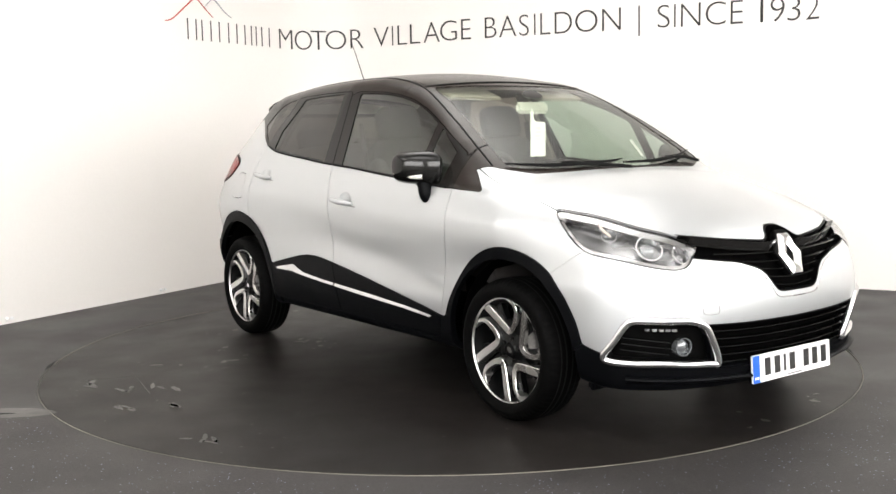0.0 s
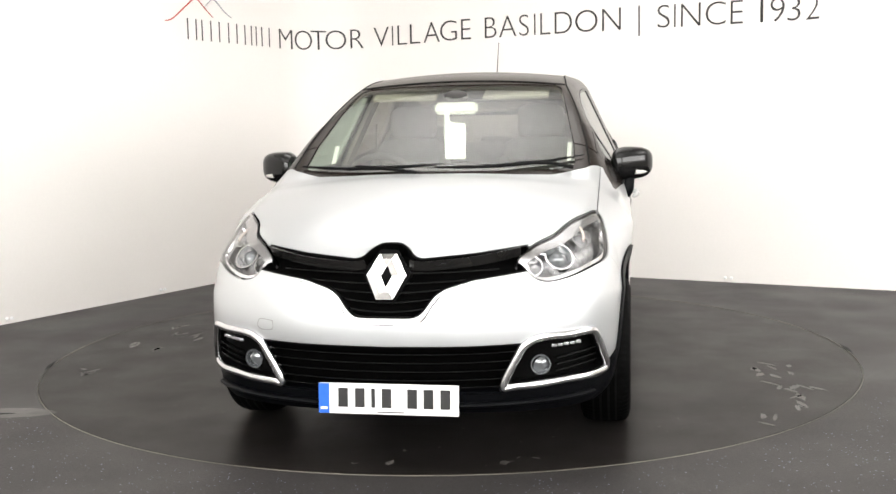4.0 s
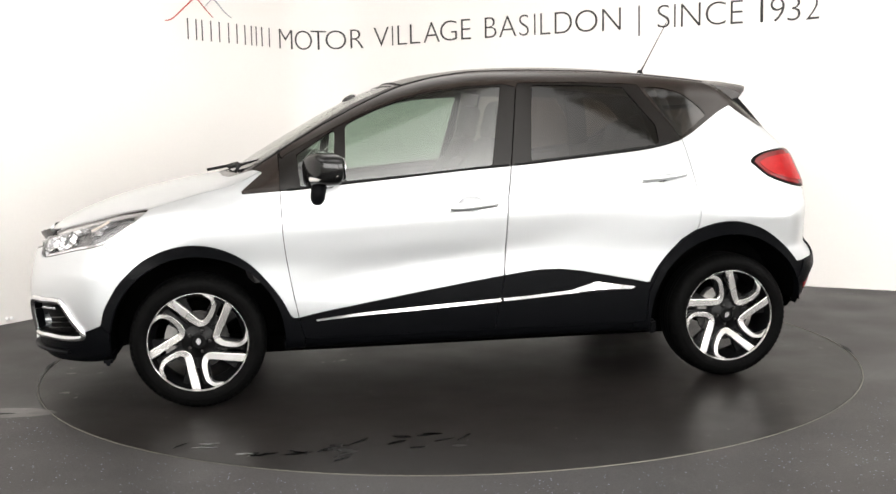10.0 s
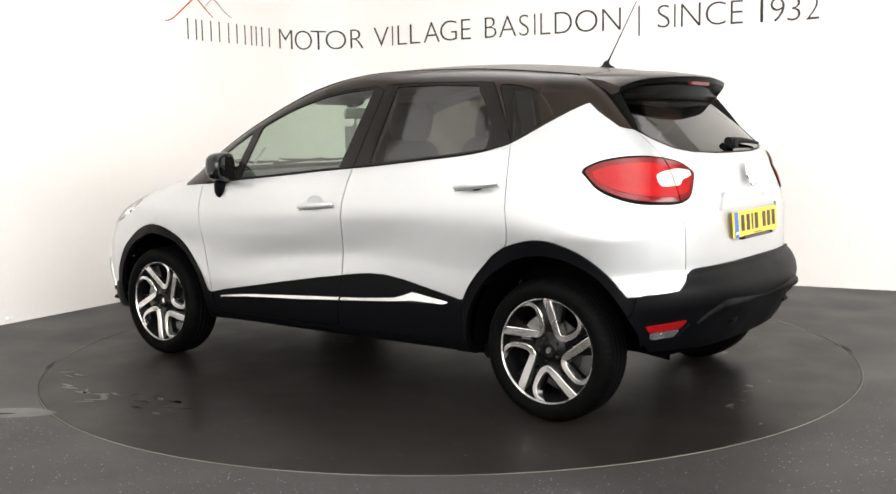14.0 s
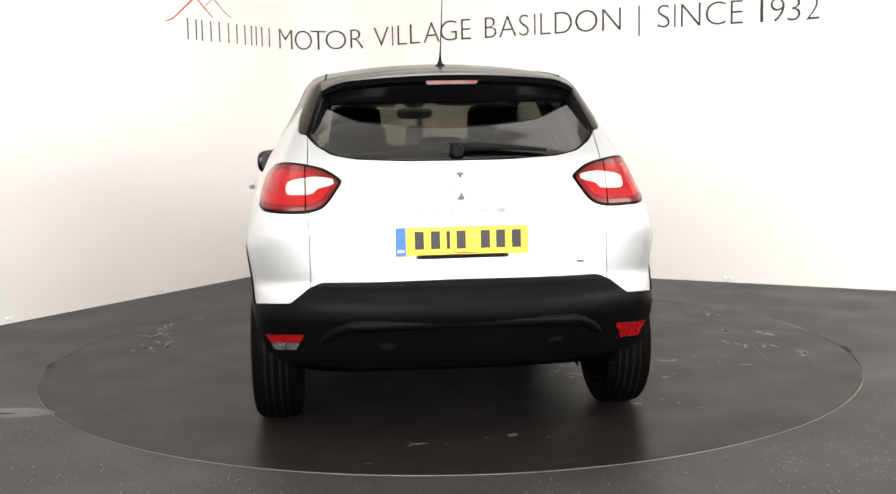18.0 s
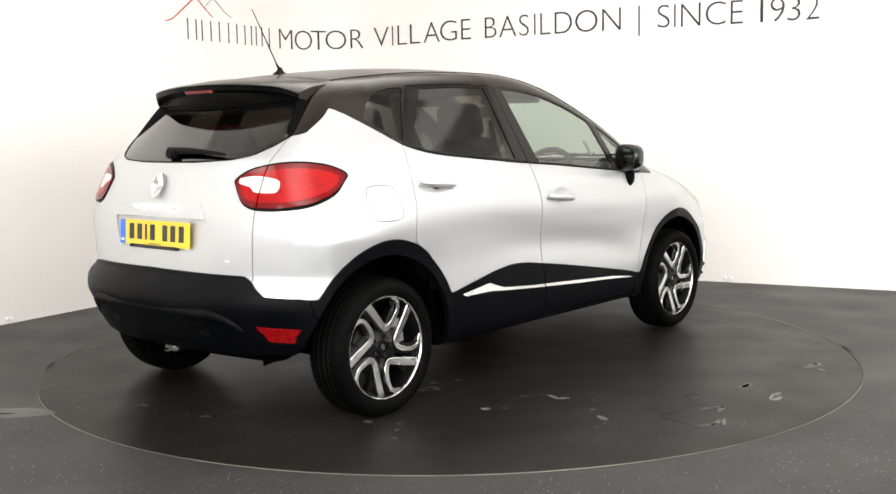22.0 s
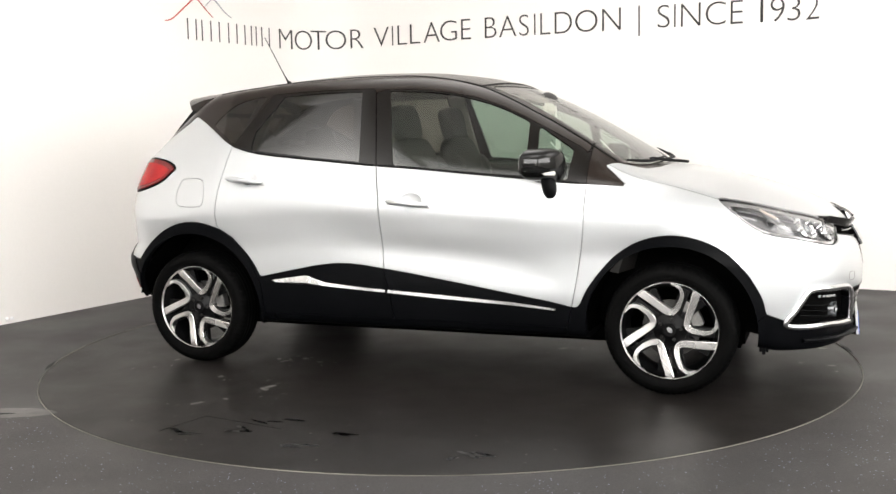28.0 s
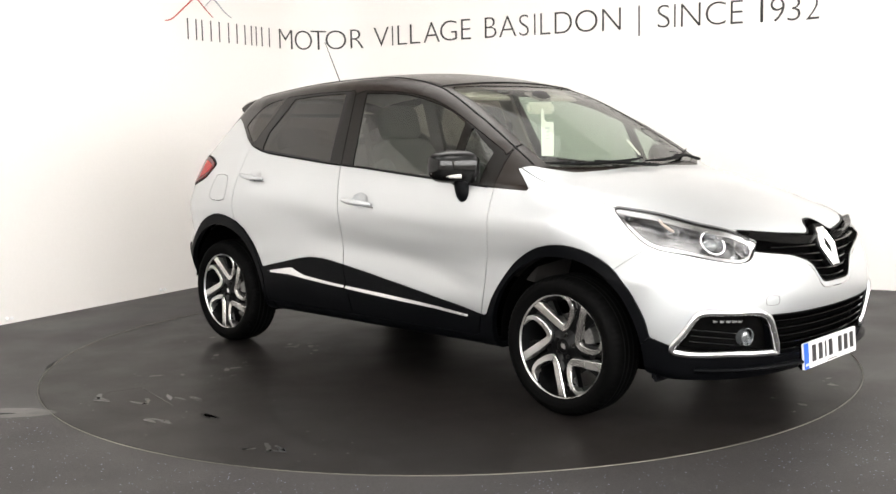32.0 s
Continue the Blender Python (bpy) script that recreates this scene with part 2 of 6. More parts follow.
def build_room():
    span = ROOM - _tan + ARC_LEN / 2
    stations = [-span] + [ARC_LEN * (k / 24 - 0.5) for k in range(25)] + [span]
    bm = bmesh.new()
    cols = []
    for s in stations:
        a, b = along_wall(s), along_wall(s, -0.12)
        cols.append([bm.verts.new((a.x, a.y, 0)), bm.verts.new((a.x, a.y, HEIGHT)), bm.verts.new((b.x, b.y, HEIGHT)), bm.verts.new((b.x, b.y, 0))])
    for a, b in zip(cols, cols[1:]):
        for i in range(4):
            bm.faces.new((a[i], a[(i + 1) % 4], b[(i + 1) % 4], b[i]))
    bmesh.ops.recalc_face_normals(bm, faces=bm.faces)
    w = part("wall_north", bm, WHITE_WALL, smooth=True)
    w.data.polygons.foreach_set("use_smooth", [abs(p.normal.z) < 0.5 for p in w.data.polygons])
    tagged(w, "white painted studio wall with a rounded corner", "wall", kind="structure")
    # two walls that close the room behind the viewer
    e1, e2 = CORNER + DIR_L * ROOM, CORNER + DIR_R * ROOM
    far = CORNER + (DIR_L + DIR_R) * ROOM
    for name, a, b in (("wall_west", e1, far), ("wall_south", far, e2)):
        d = b - a
        mid = (a + b) / 2
        ang = math.degrees(math.atan2(d.y, d.x))
        ob = part(name, boxed(0, 0, HEIGHT / 2, d.length + 0.3, 0.12, HEIGHT), WHITE_WALL)
        n = Vector((-d.y, d.x, 0)).normalized()
        if n.dot(CORNER - mid) > 0:
            n = -n
        ob.matrix_basis = pose(mid.x + 0.06 * n.x, mid.y + 0.06 * n.y, 0, 0, 0, ang)
        tagged(ob, "plain white painted studio wall", "wall", kind="structure")
    # ceiling and floor
    mid = CORNER + (DIR_L + DIR_R) * (ROOM / 2)
    ang = math.degrees(math.atan2(DIR_R.y, DIR_R.x))
    ob = part("ceiling", boxed(0, 0, HEIGHT + 0.05, ROOM + 0.8, ROOM + 0.8, 0.1), CEILING)
    ob.matrix_basis = pose(mid.x, mid.y, 0, 0, 0, ang)
    tagged(ob, "plain white painted ceiling", "ceiling", kind="structure")
    bm = bmesh.new()   # floor with a round hole for the turntable pit
    n = 160
    R0 = 2.2235
    inner = [bm.verts.new((R0 * math.cos(2 * math.pi * k / n), R0 * math.sin(2 * math.pi * k / n), 0)) for k in range(n)]
    deep = [bm.verts.new((v.co.x, v.co.y, -0.12)) for v in inner]
    outer = [bm.verts.new((14 * math.cos(2 * math.pi * k / n), 14 * math.sin(2 * math.pi * k / n), 0)) for k in range(n)]
    for k in range(n):
        j = (k + 1) % n
        bm.faces.new((inner[k], outer[k], outer[j], inner[j]))
        bm.faces.new((inner[k], inner[j], deep[j], deep[k]))
    bm.faces.new(deep)
    bmesh.ops.recalc_face_normals(bm, faces=bm.faces)
    tagged(part("floor", bm, FLOOR), "dark grey speckled vinyl showroom floor", "floor", kind="structure")


build_room()


def build_turntable():
    deck = new("turntable")
    tagged(deck, "round dark turntable deck flush with the floor, scuffed", "turntable")
    R0 = 2.2165
    bm = lathe([(0.0, -0.03), (0.0, 0.0), (R0 - 0.006, 0.0), (R0, -0.004), (R0, -0.03)], 160, "z")
    part("deck_plate", bm, DISC, deck)
    bm = lathe([(R0 + 0.001, -0.02), (R0 + 0.001, 0.0015), (R0 + 0.004, 0.0015), (R0 + 0.004, -0.02)], 160, "z", closed=True)
    part("edge_rim", bm, STEEL, deck, "thin worn steel rim")
    return deck


turntable = build_turntable()


def build_lights():
    # unseen panels, added; sizes and places chosen for the light on the car
    for px, py, la, lb in ((0.0, 0.2, 3.0, 3.6), (0.3, -3.5, 2.8, 4.4), (3.9, -1.3, 3.2, 2.6), (-3.0, -2.6, 3.0, 2.0)):
        thing = new("ceiling_light")
        thing.matrix_basis = pose(px, py, HEIGHT - 0.06)
        tagged(thing, "large unseen ceiling light panel, added to light the car", "ceiling light", "ceiling light panels")
        part("diffuser", boxed(0, 0, 0, lb, la, 0.02), PANEL_GLOW, thing)
        bm = bmesh.new()
        for sx, sy, wx, wy in ((0, 1, lb + 0.1, 0.05), (0, -1, lb + 0.1, 0.05), (1, 0, 0.05, la), (-1, 0, 0.05, la)):
            box(bm, sx * (lb / 2 + 0.025), sy * (la / 2 + 0.025), 0.02, wx, wy, 0.08)
        part("frame", bm, CEILING, thing)
    # unseen glowing fill panels, added on the two walls behind the viewer
    ang_l, ang_r = (math.degrees(math.atan2(d.y, d.x)) for d in (DIR_L, DIR_R))
    for name, p, ang, wide in (("window_1", CORNER + DIR_L * 6.2 + DIR_R * (ROOM - 0.03), ang_l, 8.5), ("window_2", CORNER + DIR_R * 6.2 + DIR_L * (ROOM - 0.03), ang_r, 8.5)):
        ob = part(name, boxed(0, 0, 2.5, wide, 0.04, 2.0), FILL_GLOW)
        ob.matrix_basis = pose(p.x, p.y, 0, 0, 0, ang)
        tagged(ob, "bright unseen fill panel added high behind the viewer", "window", kind="structure")


build_lights()


# ---- the car: one smooth body form, from which the panels are cut ----
def table(points):
    pts = sorted(spline(points, 60))
    xs, ys = np.array([p[0] for p in pts]), np.array([p[1] for p in pts])
    return lambda q: np.interp(q, xs, ys)


TOP = table([(-2.2, 1.40), (-1.75, 1.452), (-1.6, 1.483), (-1.37, 1.513), (-1.06, 1.548), (-0.75, 1.574), (-0.44, 1.584), (-0.13, 1.576), (0.03, 1.560), (0.19, 1.536), (0.35, 1.494),
             (0.51, 1.432), (0.67, 1.352), (0.83, 1.262), (0.99, 1.168), (1.12, 1.088), (1.20, 1.060), (1.30, 1.046), (1.48, 1.012), (1.64, 0.974), (1.79, 0.928), (1.95, 0.868), (2.06, 0.812), (2.15, 0.75), (2.3, 0.6)])
BELT = table([(1.30, 0.955), (1.08, 0.976), (0.87, 0.988), (0.56, 1.016), (0.29, 1.039), (0.01, 1.064), (-0.27, 1.084), (-0.54, 1.109), (-0.81, 1.135), (-0.95, 1.155), (-1.06, 1.187), (-1.14, 1.24), (-1.23, 1.303), (-1.33, 1.355), (-1.45, 1.40)])
WIDE = table([(-2.1, 0.72), (-1.95, 0.765), (-1.80, 0.805), (-1.6, 0.843), (-1.3, 0.864), (-0.8, 0.868), (0.0, 0.868), (0.8, 0.866), (1.2, 0.865), (1.5, 0.855), (1.7, 0.832), (1.85, 0.794), (2.0, 0.74), (2.2, 0.64)])
SIDE = table([(0.10, -0.14), (0.20, -0.075), (0.28, -0.042), (0.36, -0.024), (0.45, -0.014), (0.55, -0.012), (0.65, -0.012), (0.75, -0.004), (0.85, 0.0), (0.93, -0.008), (1.0, -0.026), (1.08, -0.055), (1.2, -0.105), (1.47, -0.225), (1.7, -0.335)])
NOSE = table([(0.05, 1.80), (0.14, 1.93), (0.17, 2.02), (0.20, 2.060), (0.26, 2.088), (0.34, 2.106), (0.45, 2.126), (0.53, 2.132), (0.60, 2.125), (0.68, 2.105), (0.74, 2.088), (0.79, 2.065), (0.84, 2.02), (0.90, 1.93), (1.0, 1.7), (1.2, 1.3)])
TAIL = table([(0.05, -1.66), (0.18, -1.72), (0.26, -1.79), (0.32, -1.845), (0.38, -1.885), (0.44, -1.912), (0.49, -1.935), (0.53, -1.952), (0.58, -1.948), (0.62, -1.926), (0.65, -1.900), (0.72, -1.894), (0.84, -1.882), (0.95, -1.860), (1.05, -1.830), (1.13, -1.79), (1.22, -1.695), (1.32, -1.585), (1.42, -1.475), (1.55, -1.33), (1.7, -1.16)])


def smax(a, b, k):
    h = np.maximum(k - np.abs(a - b), 0.0) / k
    return np.maximum(a, b) + h * h * k * 0.25


def form(P):
    x, y, z = P[..., 0], np.abs(P[..., 1]), P[..., 2]
    bump_out = lambda cx, cz, sx, sz: np.exp(-((x - cx) / sx) ** 2 - ((z - cz) / sz) ** 2)
    lean = np.clip((z - 1.0) / 0.5, 0, 1)
    plan = -0.012 * lean - 0.10 * lean * np.clip((x + 0.3) / 1.0, 0, 1.3) - 0.03 * lean * np.clip((-0.9 - x) / 0.7, 0, 1.5)
    half = WIDE(x) + SIDE(z) + plan
    scoop = z - (0.55 + 0.15 * np.clip(0.75 - x, 0, 1.3))   # hollow that climbs along the doors
    half = half - 0.009 * np.exp(-(scoop / 0.085) ** 2) * np.clip((0.95 - x) / 0.35, 0, 1) * np.clip((x + 0.95) / 0.7, 0, 1)
    half = half + 0.016 * bump_out(-1.35, 0.86, 0.38, 0.13) + 0.014 * bump_out(1.30, 0.80, 0.36, 0.12)
    crease = z - (0.80 + 0.12 * np.clip((0.9 - x) / 2.0, 0, 1))
    half = half + 0.003 * np.exp(-(crease / 0.05) ** 2) * np.clip((1.0 - np.abs(x + 0.1) / 1.1) * 3, 0, 1)
    half = half - 0.058 * np.clip((z - 0.62) / 0.2, 0, 1) * np.clip((x - 1.25) / 0.3, 0, 1)
    half = half - 0.056 * np.clip((z - 0.80) / 0.20, 0, 1) * np.clip((-1.15 - x) / 0.5, 0, 1)
    half = half - 0.036 * np.clip((z - 0.85) / 0.12, 0, 1) * np.clip((x - 0.7) / 0.35, 0, 1) * np.clip((1.55 - x) / 0.3, 0, 1)
    half = half - 0.028 * np.clip((z - 1.15) / 0.25, 0, 1) * np.clip((-0.45 - x) / 0.6, 0, 1)
    d_side = y - half
    glassy = np.clip((x - 0.25) / 0.3, 0, 1) * np.clip((1.35 - x) / 0.2, 0, 1)
    nose = np.clip((x - 1.2) / 0.5, 0, 1)
    xs = x + (0.04 * glassy + 0.10 * nose) * y * y
    crown = 0.16 + 0.02 * nose - 0.04 * np.clip((x + 0.5) / 0.5, 0, 1) * (1 - nose) - 0.02 * glassy
    d_top = (z - (TOP(xs) - crown * y * y)) * np.where(x > 0.2, 0.86, 1.0)
    d_front = x - (NOSE(z) - 0.15 * y ** 2 - 0.50 * y ** 4)
    d_rear = (TAIL(z) + 0.14 * y ** 2 + (0.32 - 0.13 * np.clip((z - 0.58) / 0.26, 0, 1) * np.clip((1.16 - z) / 0.2, 0, 1)) * y ** 4) - x
    f = smax(d_side, d_top, 0.12 - 0.06 * np.clip((z - 1.05) / 0.15, 0, 1))
    f = smax(f, d_front, 0.10)
    f = smax(f, d_rear * 0.8, 0.07)
    under = 0.25 - 0.042 * np.clip((x - 1.62) / 0.2, 0, 1) + 0.02 * np.clip((-1.6 - x) / 0.15, 0, 1)
    f = smax(f, under - z, 0.05)
    return f


def form_grad(P, e=0.002):
    g = np.empty_like(P)
    for i in range(3):
        d = np.zeros(3)
        d[i] = e
        g[:, i] = (form(P + d) - form(P - d)) / (2 * e)
    return g


def make_shell(step=0.0165):
    """The body form as triangles (the half at y >= 0), with its normals."""
    xs, ys, zs = np.arange(-2.12, 2.30, step), np.arange(-2.0 * step, 1.0, step), np.arange(0.13, 1.66, step)
    G = np.stack(np.meshgrid(xs, ys, zs, indexing="ij"), -1)
    F = form(G)
    inside = F < 0
    n = np.array(F.shape)
    acc, cnt = np.zeros((*(n - 1), 3)), np.zeros(n - 1)
    quads = []
    for ax in range(3):
        a = [slice(None)] * 3
        b = [slice(None)] * 3
        a[ax], b[ax] = slice(0, -1), slice(1, None)
        cross = inside[tuple(a)] != inside[tuple(b)]
        idx = np.argwhere(cross)
        fa, fb = F[tuple(a)][cross], F[tuple(b)][cross]
        t = fa / (fa - fb)
        p = G[tuple(a)][cross].copy()
        p[:, ax] += t * step
        o1, o2 = [i for i in range(3) if i != ax]
        for d1 in (0, -1):
            for d2 in (0, -1):
                c = idx.copy()
                c[:, o1] += d1
                c[:, o2] += d2
                ok = ((c >= 0) & (c < n - 1)).all(1)
                np.add.at(acc, tuple(c[ok].T), p[ok])
                np.add.at(cnt, tuple(c[ok].T), 1)
        ok = (idx[:, o1] > 0) & (idx[:, o2] > 0) & (idx[:, o1] < n[o1] - 1) & (idx[:, o2] < n[o2] - 1)
        quads.append((idx[ok], o1, o2, inside[tuple(a)][cross][ok], ax))
    live = cnt > 0
    number = -np.ones(n - 1, int)
    number[live] = np.arange(live.sum())
    V = acc[live] / cnt[live][:, None]
    T = []
    for idx, o1, o2, first_in, ax in quads:
        def cell(d1, d2):
            c = idx.copy()
            c[:, o1] += d1
            c[:, o2] += d2
            return number[tuple(c.T)]
        q = np.stack([cell(-1, -1), cell(0, -1), cell(0, 0), cell(-1, 0)], 1)
        flip = first_in if ax != 1 else ~first_in
        q = np.where(flip[:, None], q, q[:, ::-1])
        T += [q[:, [0, 1, 2]], q[:, [0, 2, 3]]]
    T = np.concatenate(T)
    for _ in range(4):
        g = form_grad(V)
        V = V - (form(V) / np.maximum((g * g).sum(1), 0.05))[:, None] * g
    g = form_grad(V, 0.008)
    N = g / np.linalg.norm(g, axis=1)[:, None]
    face = np.cross(V[T[:, 1]] - V[T[:, 0]], V[T[:, 2]] - V[T[:, 0]])
    wrong = (face * N[T].sum(1)).sum(1) < 0
    T[wrong] = T[wrong][:, ::-1]
    return V, T, N


def split(mesh, d):
    """Cuts a triangle mesh along d = 0: the pieces with d < 0 and with d >= 0."""
    V, T, N = mesh
    out = []
    for sign in (1, -1):
        s = d * sign
        ins = s[T] < 0
        k = ins.sum(1)
        tris, newv, newn = [T[k == 3]], [], []
        base = len(V)
        edge_id = {}

        def cut(i, j):
            key = (min(i, j), max(i, j))
            if key not in edge_id:
                t = s[i] / (s[i] - s[j])
                edge_id[key] = base + len(newv)
                newv.append(V[i] + t * (V[j] - V[i]))
                newn.append(N[i] + t * (N[j] - N[i]))
            return edge_id[key]

        extra = []
        for tri, row in zip(T[k == 1], ins[k == 1]):
            a = int(np.argmax(row))
            i, j, l = tri[a], tri[(a + 1) % 3], tri[(a + 2) % 3]
            extra.append((i, cut(i, j), cut(i, l)))
        for tri, row in zip(T[k == 2], ins[k == 2]):
            a = int(np.argmin(row))
            i, j, l = tri[a], tri[(a + 1) % 3], tri[(a + 2) % 3]
            p, q = cut(j, i), cut(l, i)
            extra += [(j, l, q), (j, q, p)]
        if extra:
            tris.append(np.array(extra))
        TT = np.concatenate(tris) if len(tris) > 1 else tris[0]
        VV = np.concatenate([V, np.array(newv).reshape(-1, 3)])
        NN = np.concatenate([N, np.array(newn).reshape(-1, 3)])
        used = np.unique(TT)
        back = np.zeros(len(VV), int)
        back[used] = np.arange(len(used))
        NN = NN[used]
        out.append((VV[used], back[TT] if len(TT) else TT.reshape(0, 3), NN / np.maximum(np.linalg.norm(NN, axis=1), 1e-9)[:, None]))
    return out


def outline(u, w, poly):
    """The signed distance (negative inside) of points u, w from a closed outline."""
    P = np.array(poly, float)
    Q = np.roll(P, -1, 0)
    best, odd = np.full(len(u), 1e9), np.zeros(len(u), bool)
    for (x1, y1), (x2, y2) in zip(P, Q):
        dx, dy = x2 - x1, y2 - y1
        L = dx * dx + dy * dy
        if L < 1e-14:
            continue
        t = np.clip(((u - x1) * dx + (w - y1) * dy) / L, 0, 1)
        best = np.minimum(best, (u - x1 - t * dx) ** 2 + (w - y1 - t * dy) ** 2)
        if y1 != y2:
            odd ^= ((y1 > w) != (y2 > w)) & (u < x1 + (w - y1) / dy * dx)
    d = np.sqrt(best)
    return np.where(odd, -d, d)


def shifted(mesh, by):
    return mesh[0] + mesh[2] * by, mesh[1], mesh[2]


def flanged(mesh, depth):
    """Turns the open edges of a panel inwards by depth."""
    V, T, N = mesh
    if not len(T):
        return mesh
    E = np.concatenate([T[:, [0, 1]], T[:, [1, 2]], T[:, [2, 0]]])
    key = np.sort(E, 1)
    code = key[:, 0] * (len(V) + 1) + key[:, 1]
    uniq, inv, c = np.unique(code, return_inverse=True, return_counts=True)
    B = E[c[inv] == 1]
    mid = V[B].mean(1)
    B = B[np.abs(mid[:, 1]) > 1e-3]
    if not len(B):
        return mesh
    n = len(V)
    ids = np.unique(B)
    m1 = {int(i): n + k for k, i in enumerate(ids)}
    m2 = {int(i): n + len(ids) + k for k, i in enumerate(ids)}
    V2 = np.concatenate([V, V[ids], V[ids] - N[ids] * depth])
    side = np.zeros((len(ids), 3))
    where = {int(i): k for k, i in enumerate(ids)}
    F = []
    for a, b in B:
        e = V[b] - V[a]
        o = np.cross(e, N[a])
        side[where[int(a)]] += o
        side[where[int(b)]] += o
        F += [(m1[int(b)], m1[int(a)], m2[int(a)]), (m1[int(b)], m2[int(a)], m2[int(b)])]
    side /= np.maximum(np.linalg.norm(side, axis=1), 1e-9)[:, None]
    return V2, np.concatenate([T, np.array(F)]), np.concatenate([N, side, side])


def mirrored(mesh):
    V, T, N = mesh
    f = np.array([1.0, -1.0, 1.0])
    return V * f, T[:, ::-1], N * f


def joined(*meshes):
    Vs, Ts, Ns, n = [], [], [], 0
    for V, T, N in meshes:
        Vs.append(V), Ts.append(T + n), Ns.append(N)
        n += len(V)
    return np.concatenate(Vs), np.concatenate(Ts), np.concatenate(Ns)


def panel(name, mesh, mat, parent, label="", shade=True):
    V, T, N = mesh
    me = bpy.data.meshes.new(name)
    me.vertices.add(len(V))
    me.vertices.foreach_set("co", V.ravel())
    me.loops.add(len(T) * 3)
    me.loops.foreach_set("vertex_index", T.ravel().astype(np.int32))
    me.polygons.add(len(T))
    me.polygons.foreach_set("loop_start", np.arange(0, len(T) * 3, 3, dtype=np.int32))
    me.polygons.foreach_set("use_smooth", np.ones(len(T), bool))
    me.update()
    me.validate()
    me.normals_split_custom_set_from_vertices([tuple(n) for n in N])
    me.materials.append(mat)
    ob = new(name, me)
    ob.parent = parent
    if label:
        tagged(ob, label)
    return ob


def both(name, mesh, mat, parent, label=""):
    return panel(name, joined(mesh, mirrored(mesh)), mat, parent, label)


car = new("car")
tagged(car, "compact silver-white crossover car with a dark roof, parked on the turntable", "car")
OFFSET = Vector((0.056, 0.1435, 0.0))
AXIS = (0.0095, -0.030)   # where the drive turns
SHELL = make_shell()
SHELL = split(SHELL, -SHELL[0][:, 1])[0]
_mid = SHELL[0][:, 1] < 1e-5
SHELL[0][_mid, 1] = 0.0
SHELL[2][_mid, 1] = 0.0


# ---- cutting the body form into its panels ----
def cut(mesh, d, gap=0.0018):
    return split(mesh, d + gap)[0], split(mesh, d - gap)[1]


def X(m):
    return m[0][:, 0]


def Y(m):
    return m[0][:, 1]


def Z(m):
    return m[0][:, 2]


def root(fn, lo, hi):
    """Where the body form is met between lo (inside) and hi (outside); fn gives the point."""
    for _ in range(40):
        mid = (lo + hi) / 2
        if form(np.array(fn(mid), float)[None])[0] < 0:
            lo = mid
        else:
            hi = mid
    return (lo + hi) / 2


def front_x(y, z):
    return root(lambda q: (q, y, z), 1.2, 2.4)


def rear_x(y, z):
    return -root(lambda q: (-q, y, z), 0.9, 2.2)


def side_y(x, z):
    return root(lambda q: (x, q, z), 0.2, 1.1)


def top_z(x, y):
    return root(lambda q: (x, y, q), 0.6, 1.8)


def sweep(path, section, closed=False, up=(0, 0, 1)):
    """A flat section of (sideways, up) points drawn along a path."""
    bm = bmesh.new()
    pts = [Vector(p) for p in path]
    n = len(pts)
    rings = []
    for i, p in enumerate(pts):
        a = pts[(i - 1) % n] if closed else pts[max(i - 1, 0)]
        b = pts[(i + 1) % n] if closed else pts[min(i + 1, n - 1)]
        d = (b - a).normalized()
        s = d.cross(Vector(up)).normalized()
        w = s.cross(d)
        rings.append([bm.verts.new(p + s * u + w * v) for u, v in section])
    m = len(section)
    for i in range(n if closed else n - 1):
        a, b = rings[i], rings[(i + 1) % n]
        for k in range(m):
            bm.faces.new((a[k], a[(k + 1) % m], b[(k + 1) % m], b[k]))
    if not closed:
        bm.faces.new(rings[0]), bm.faces.new(rings[-1])
    bmesh.ops.recalc_face_normals(bm, faces=bm.faces)
    return bm


def mirror_bm(bm):
    bmesh.ops.scale(bm, vec=(1, -1, 1), verts=bm.verts)
    bmesh.ops.reverse_faces(bm, faces=bm.faces)
    return bm


WHEEL_F, WHEEL_R, WHEEL_Z = 1.285, -1.294, 0.309

UPPER = [(1.066, 0.976), (0.87, 0.988), (0.56, 1.016), (0.29, 1.039), (0.01, 1.062), (-0.27, 1.083), (-0.54, 1.107), (-0.81, 1.133), (-0.93, 1.151), (-0.99, 1.164), (-1.06, 1.180),
         (-1.135, 1.218), (-1.22, 1.270), (-1.31, 1.322), (-1.383, 1.356), (-1.43, 1.318), (-1.535, 1.250), (-1.57, 1.240), (-2.3, 1.236), (-2.3, 2.2), (0.96, 2.2), (0.965, 1.075), (1.015, 1.034), (1.070, 0.986)]
FRONT_WIN = spline([(0.592, 1.026), (0.575, 1.285)], 2) + spline([(0.56, 1.295), (0.423, 1.357), (0.283, 1.402), (0.143, 1.433), (0.005, 1.450), (-0.182, 1.460)], 5) + [(-0.186, 1.452), (-0.105, 1.080), (-0.098, 1.078)]
QUARTER_WIN = [(0.800, 1.006), (0.812, 1.148), (0.630, 1.265), (0.648, 1.024)]
REAR_WIN = [(-0.345, 1.462), (-0.60, 1.460), (-0.812, 1.449), (-0.950, 1.262), (-0.952, 1.166), (-0.60, 1.128), (-0.297, 1.100)]
TAIL_WIN = spline([(-0.925, 1.452), (-1.0, 1.447), (-1.08, 1.430), (-1.138, 1.404), (-1.20, 1.352), (-1.236, 1.306)], 4) + [(-1.15, 1.252), (-1.082, 1.206), (-1.066, 1.204)]
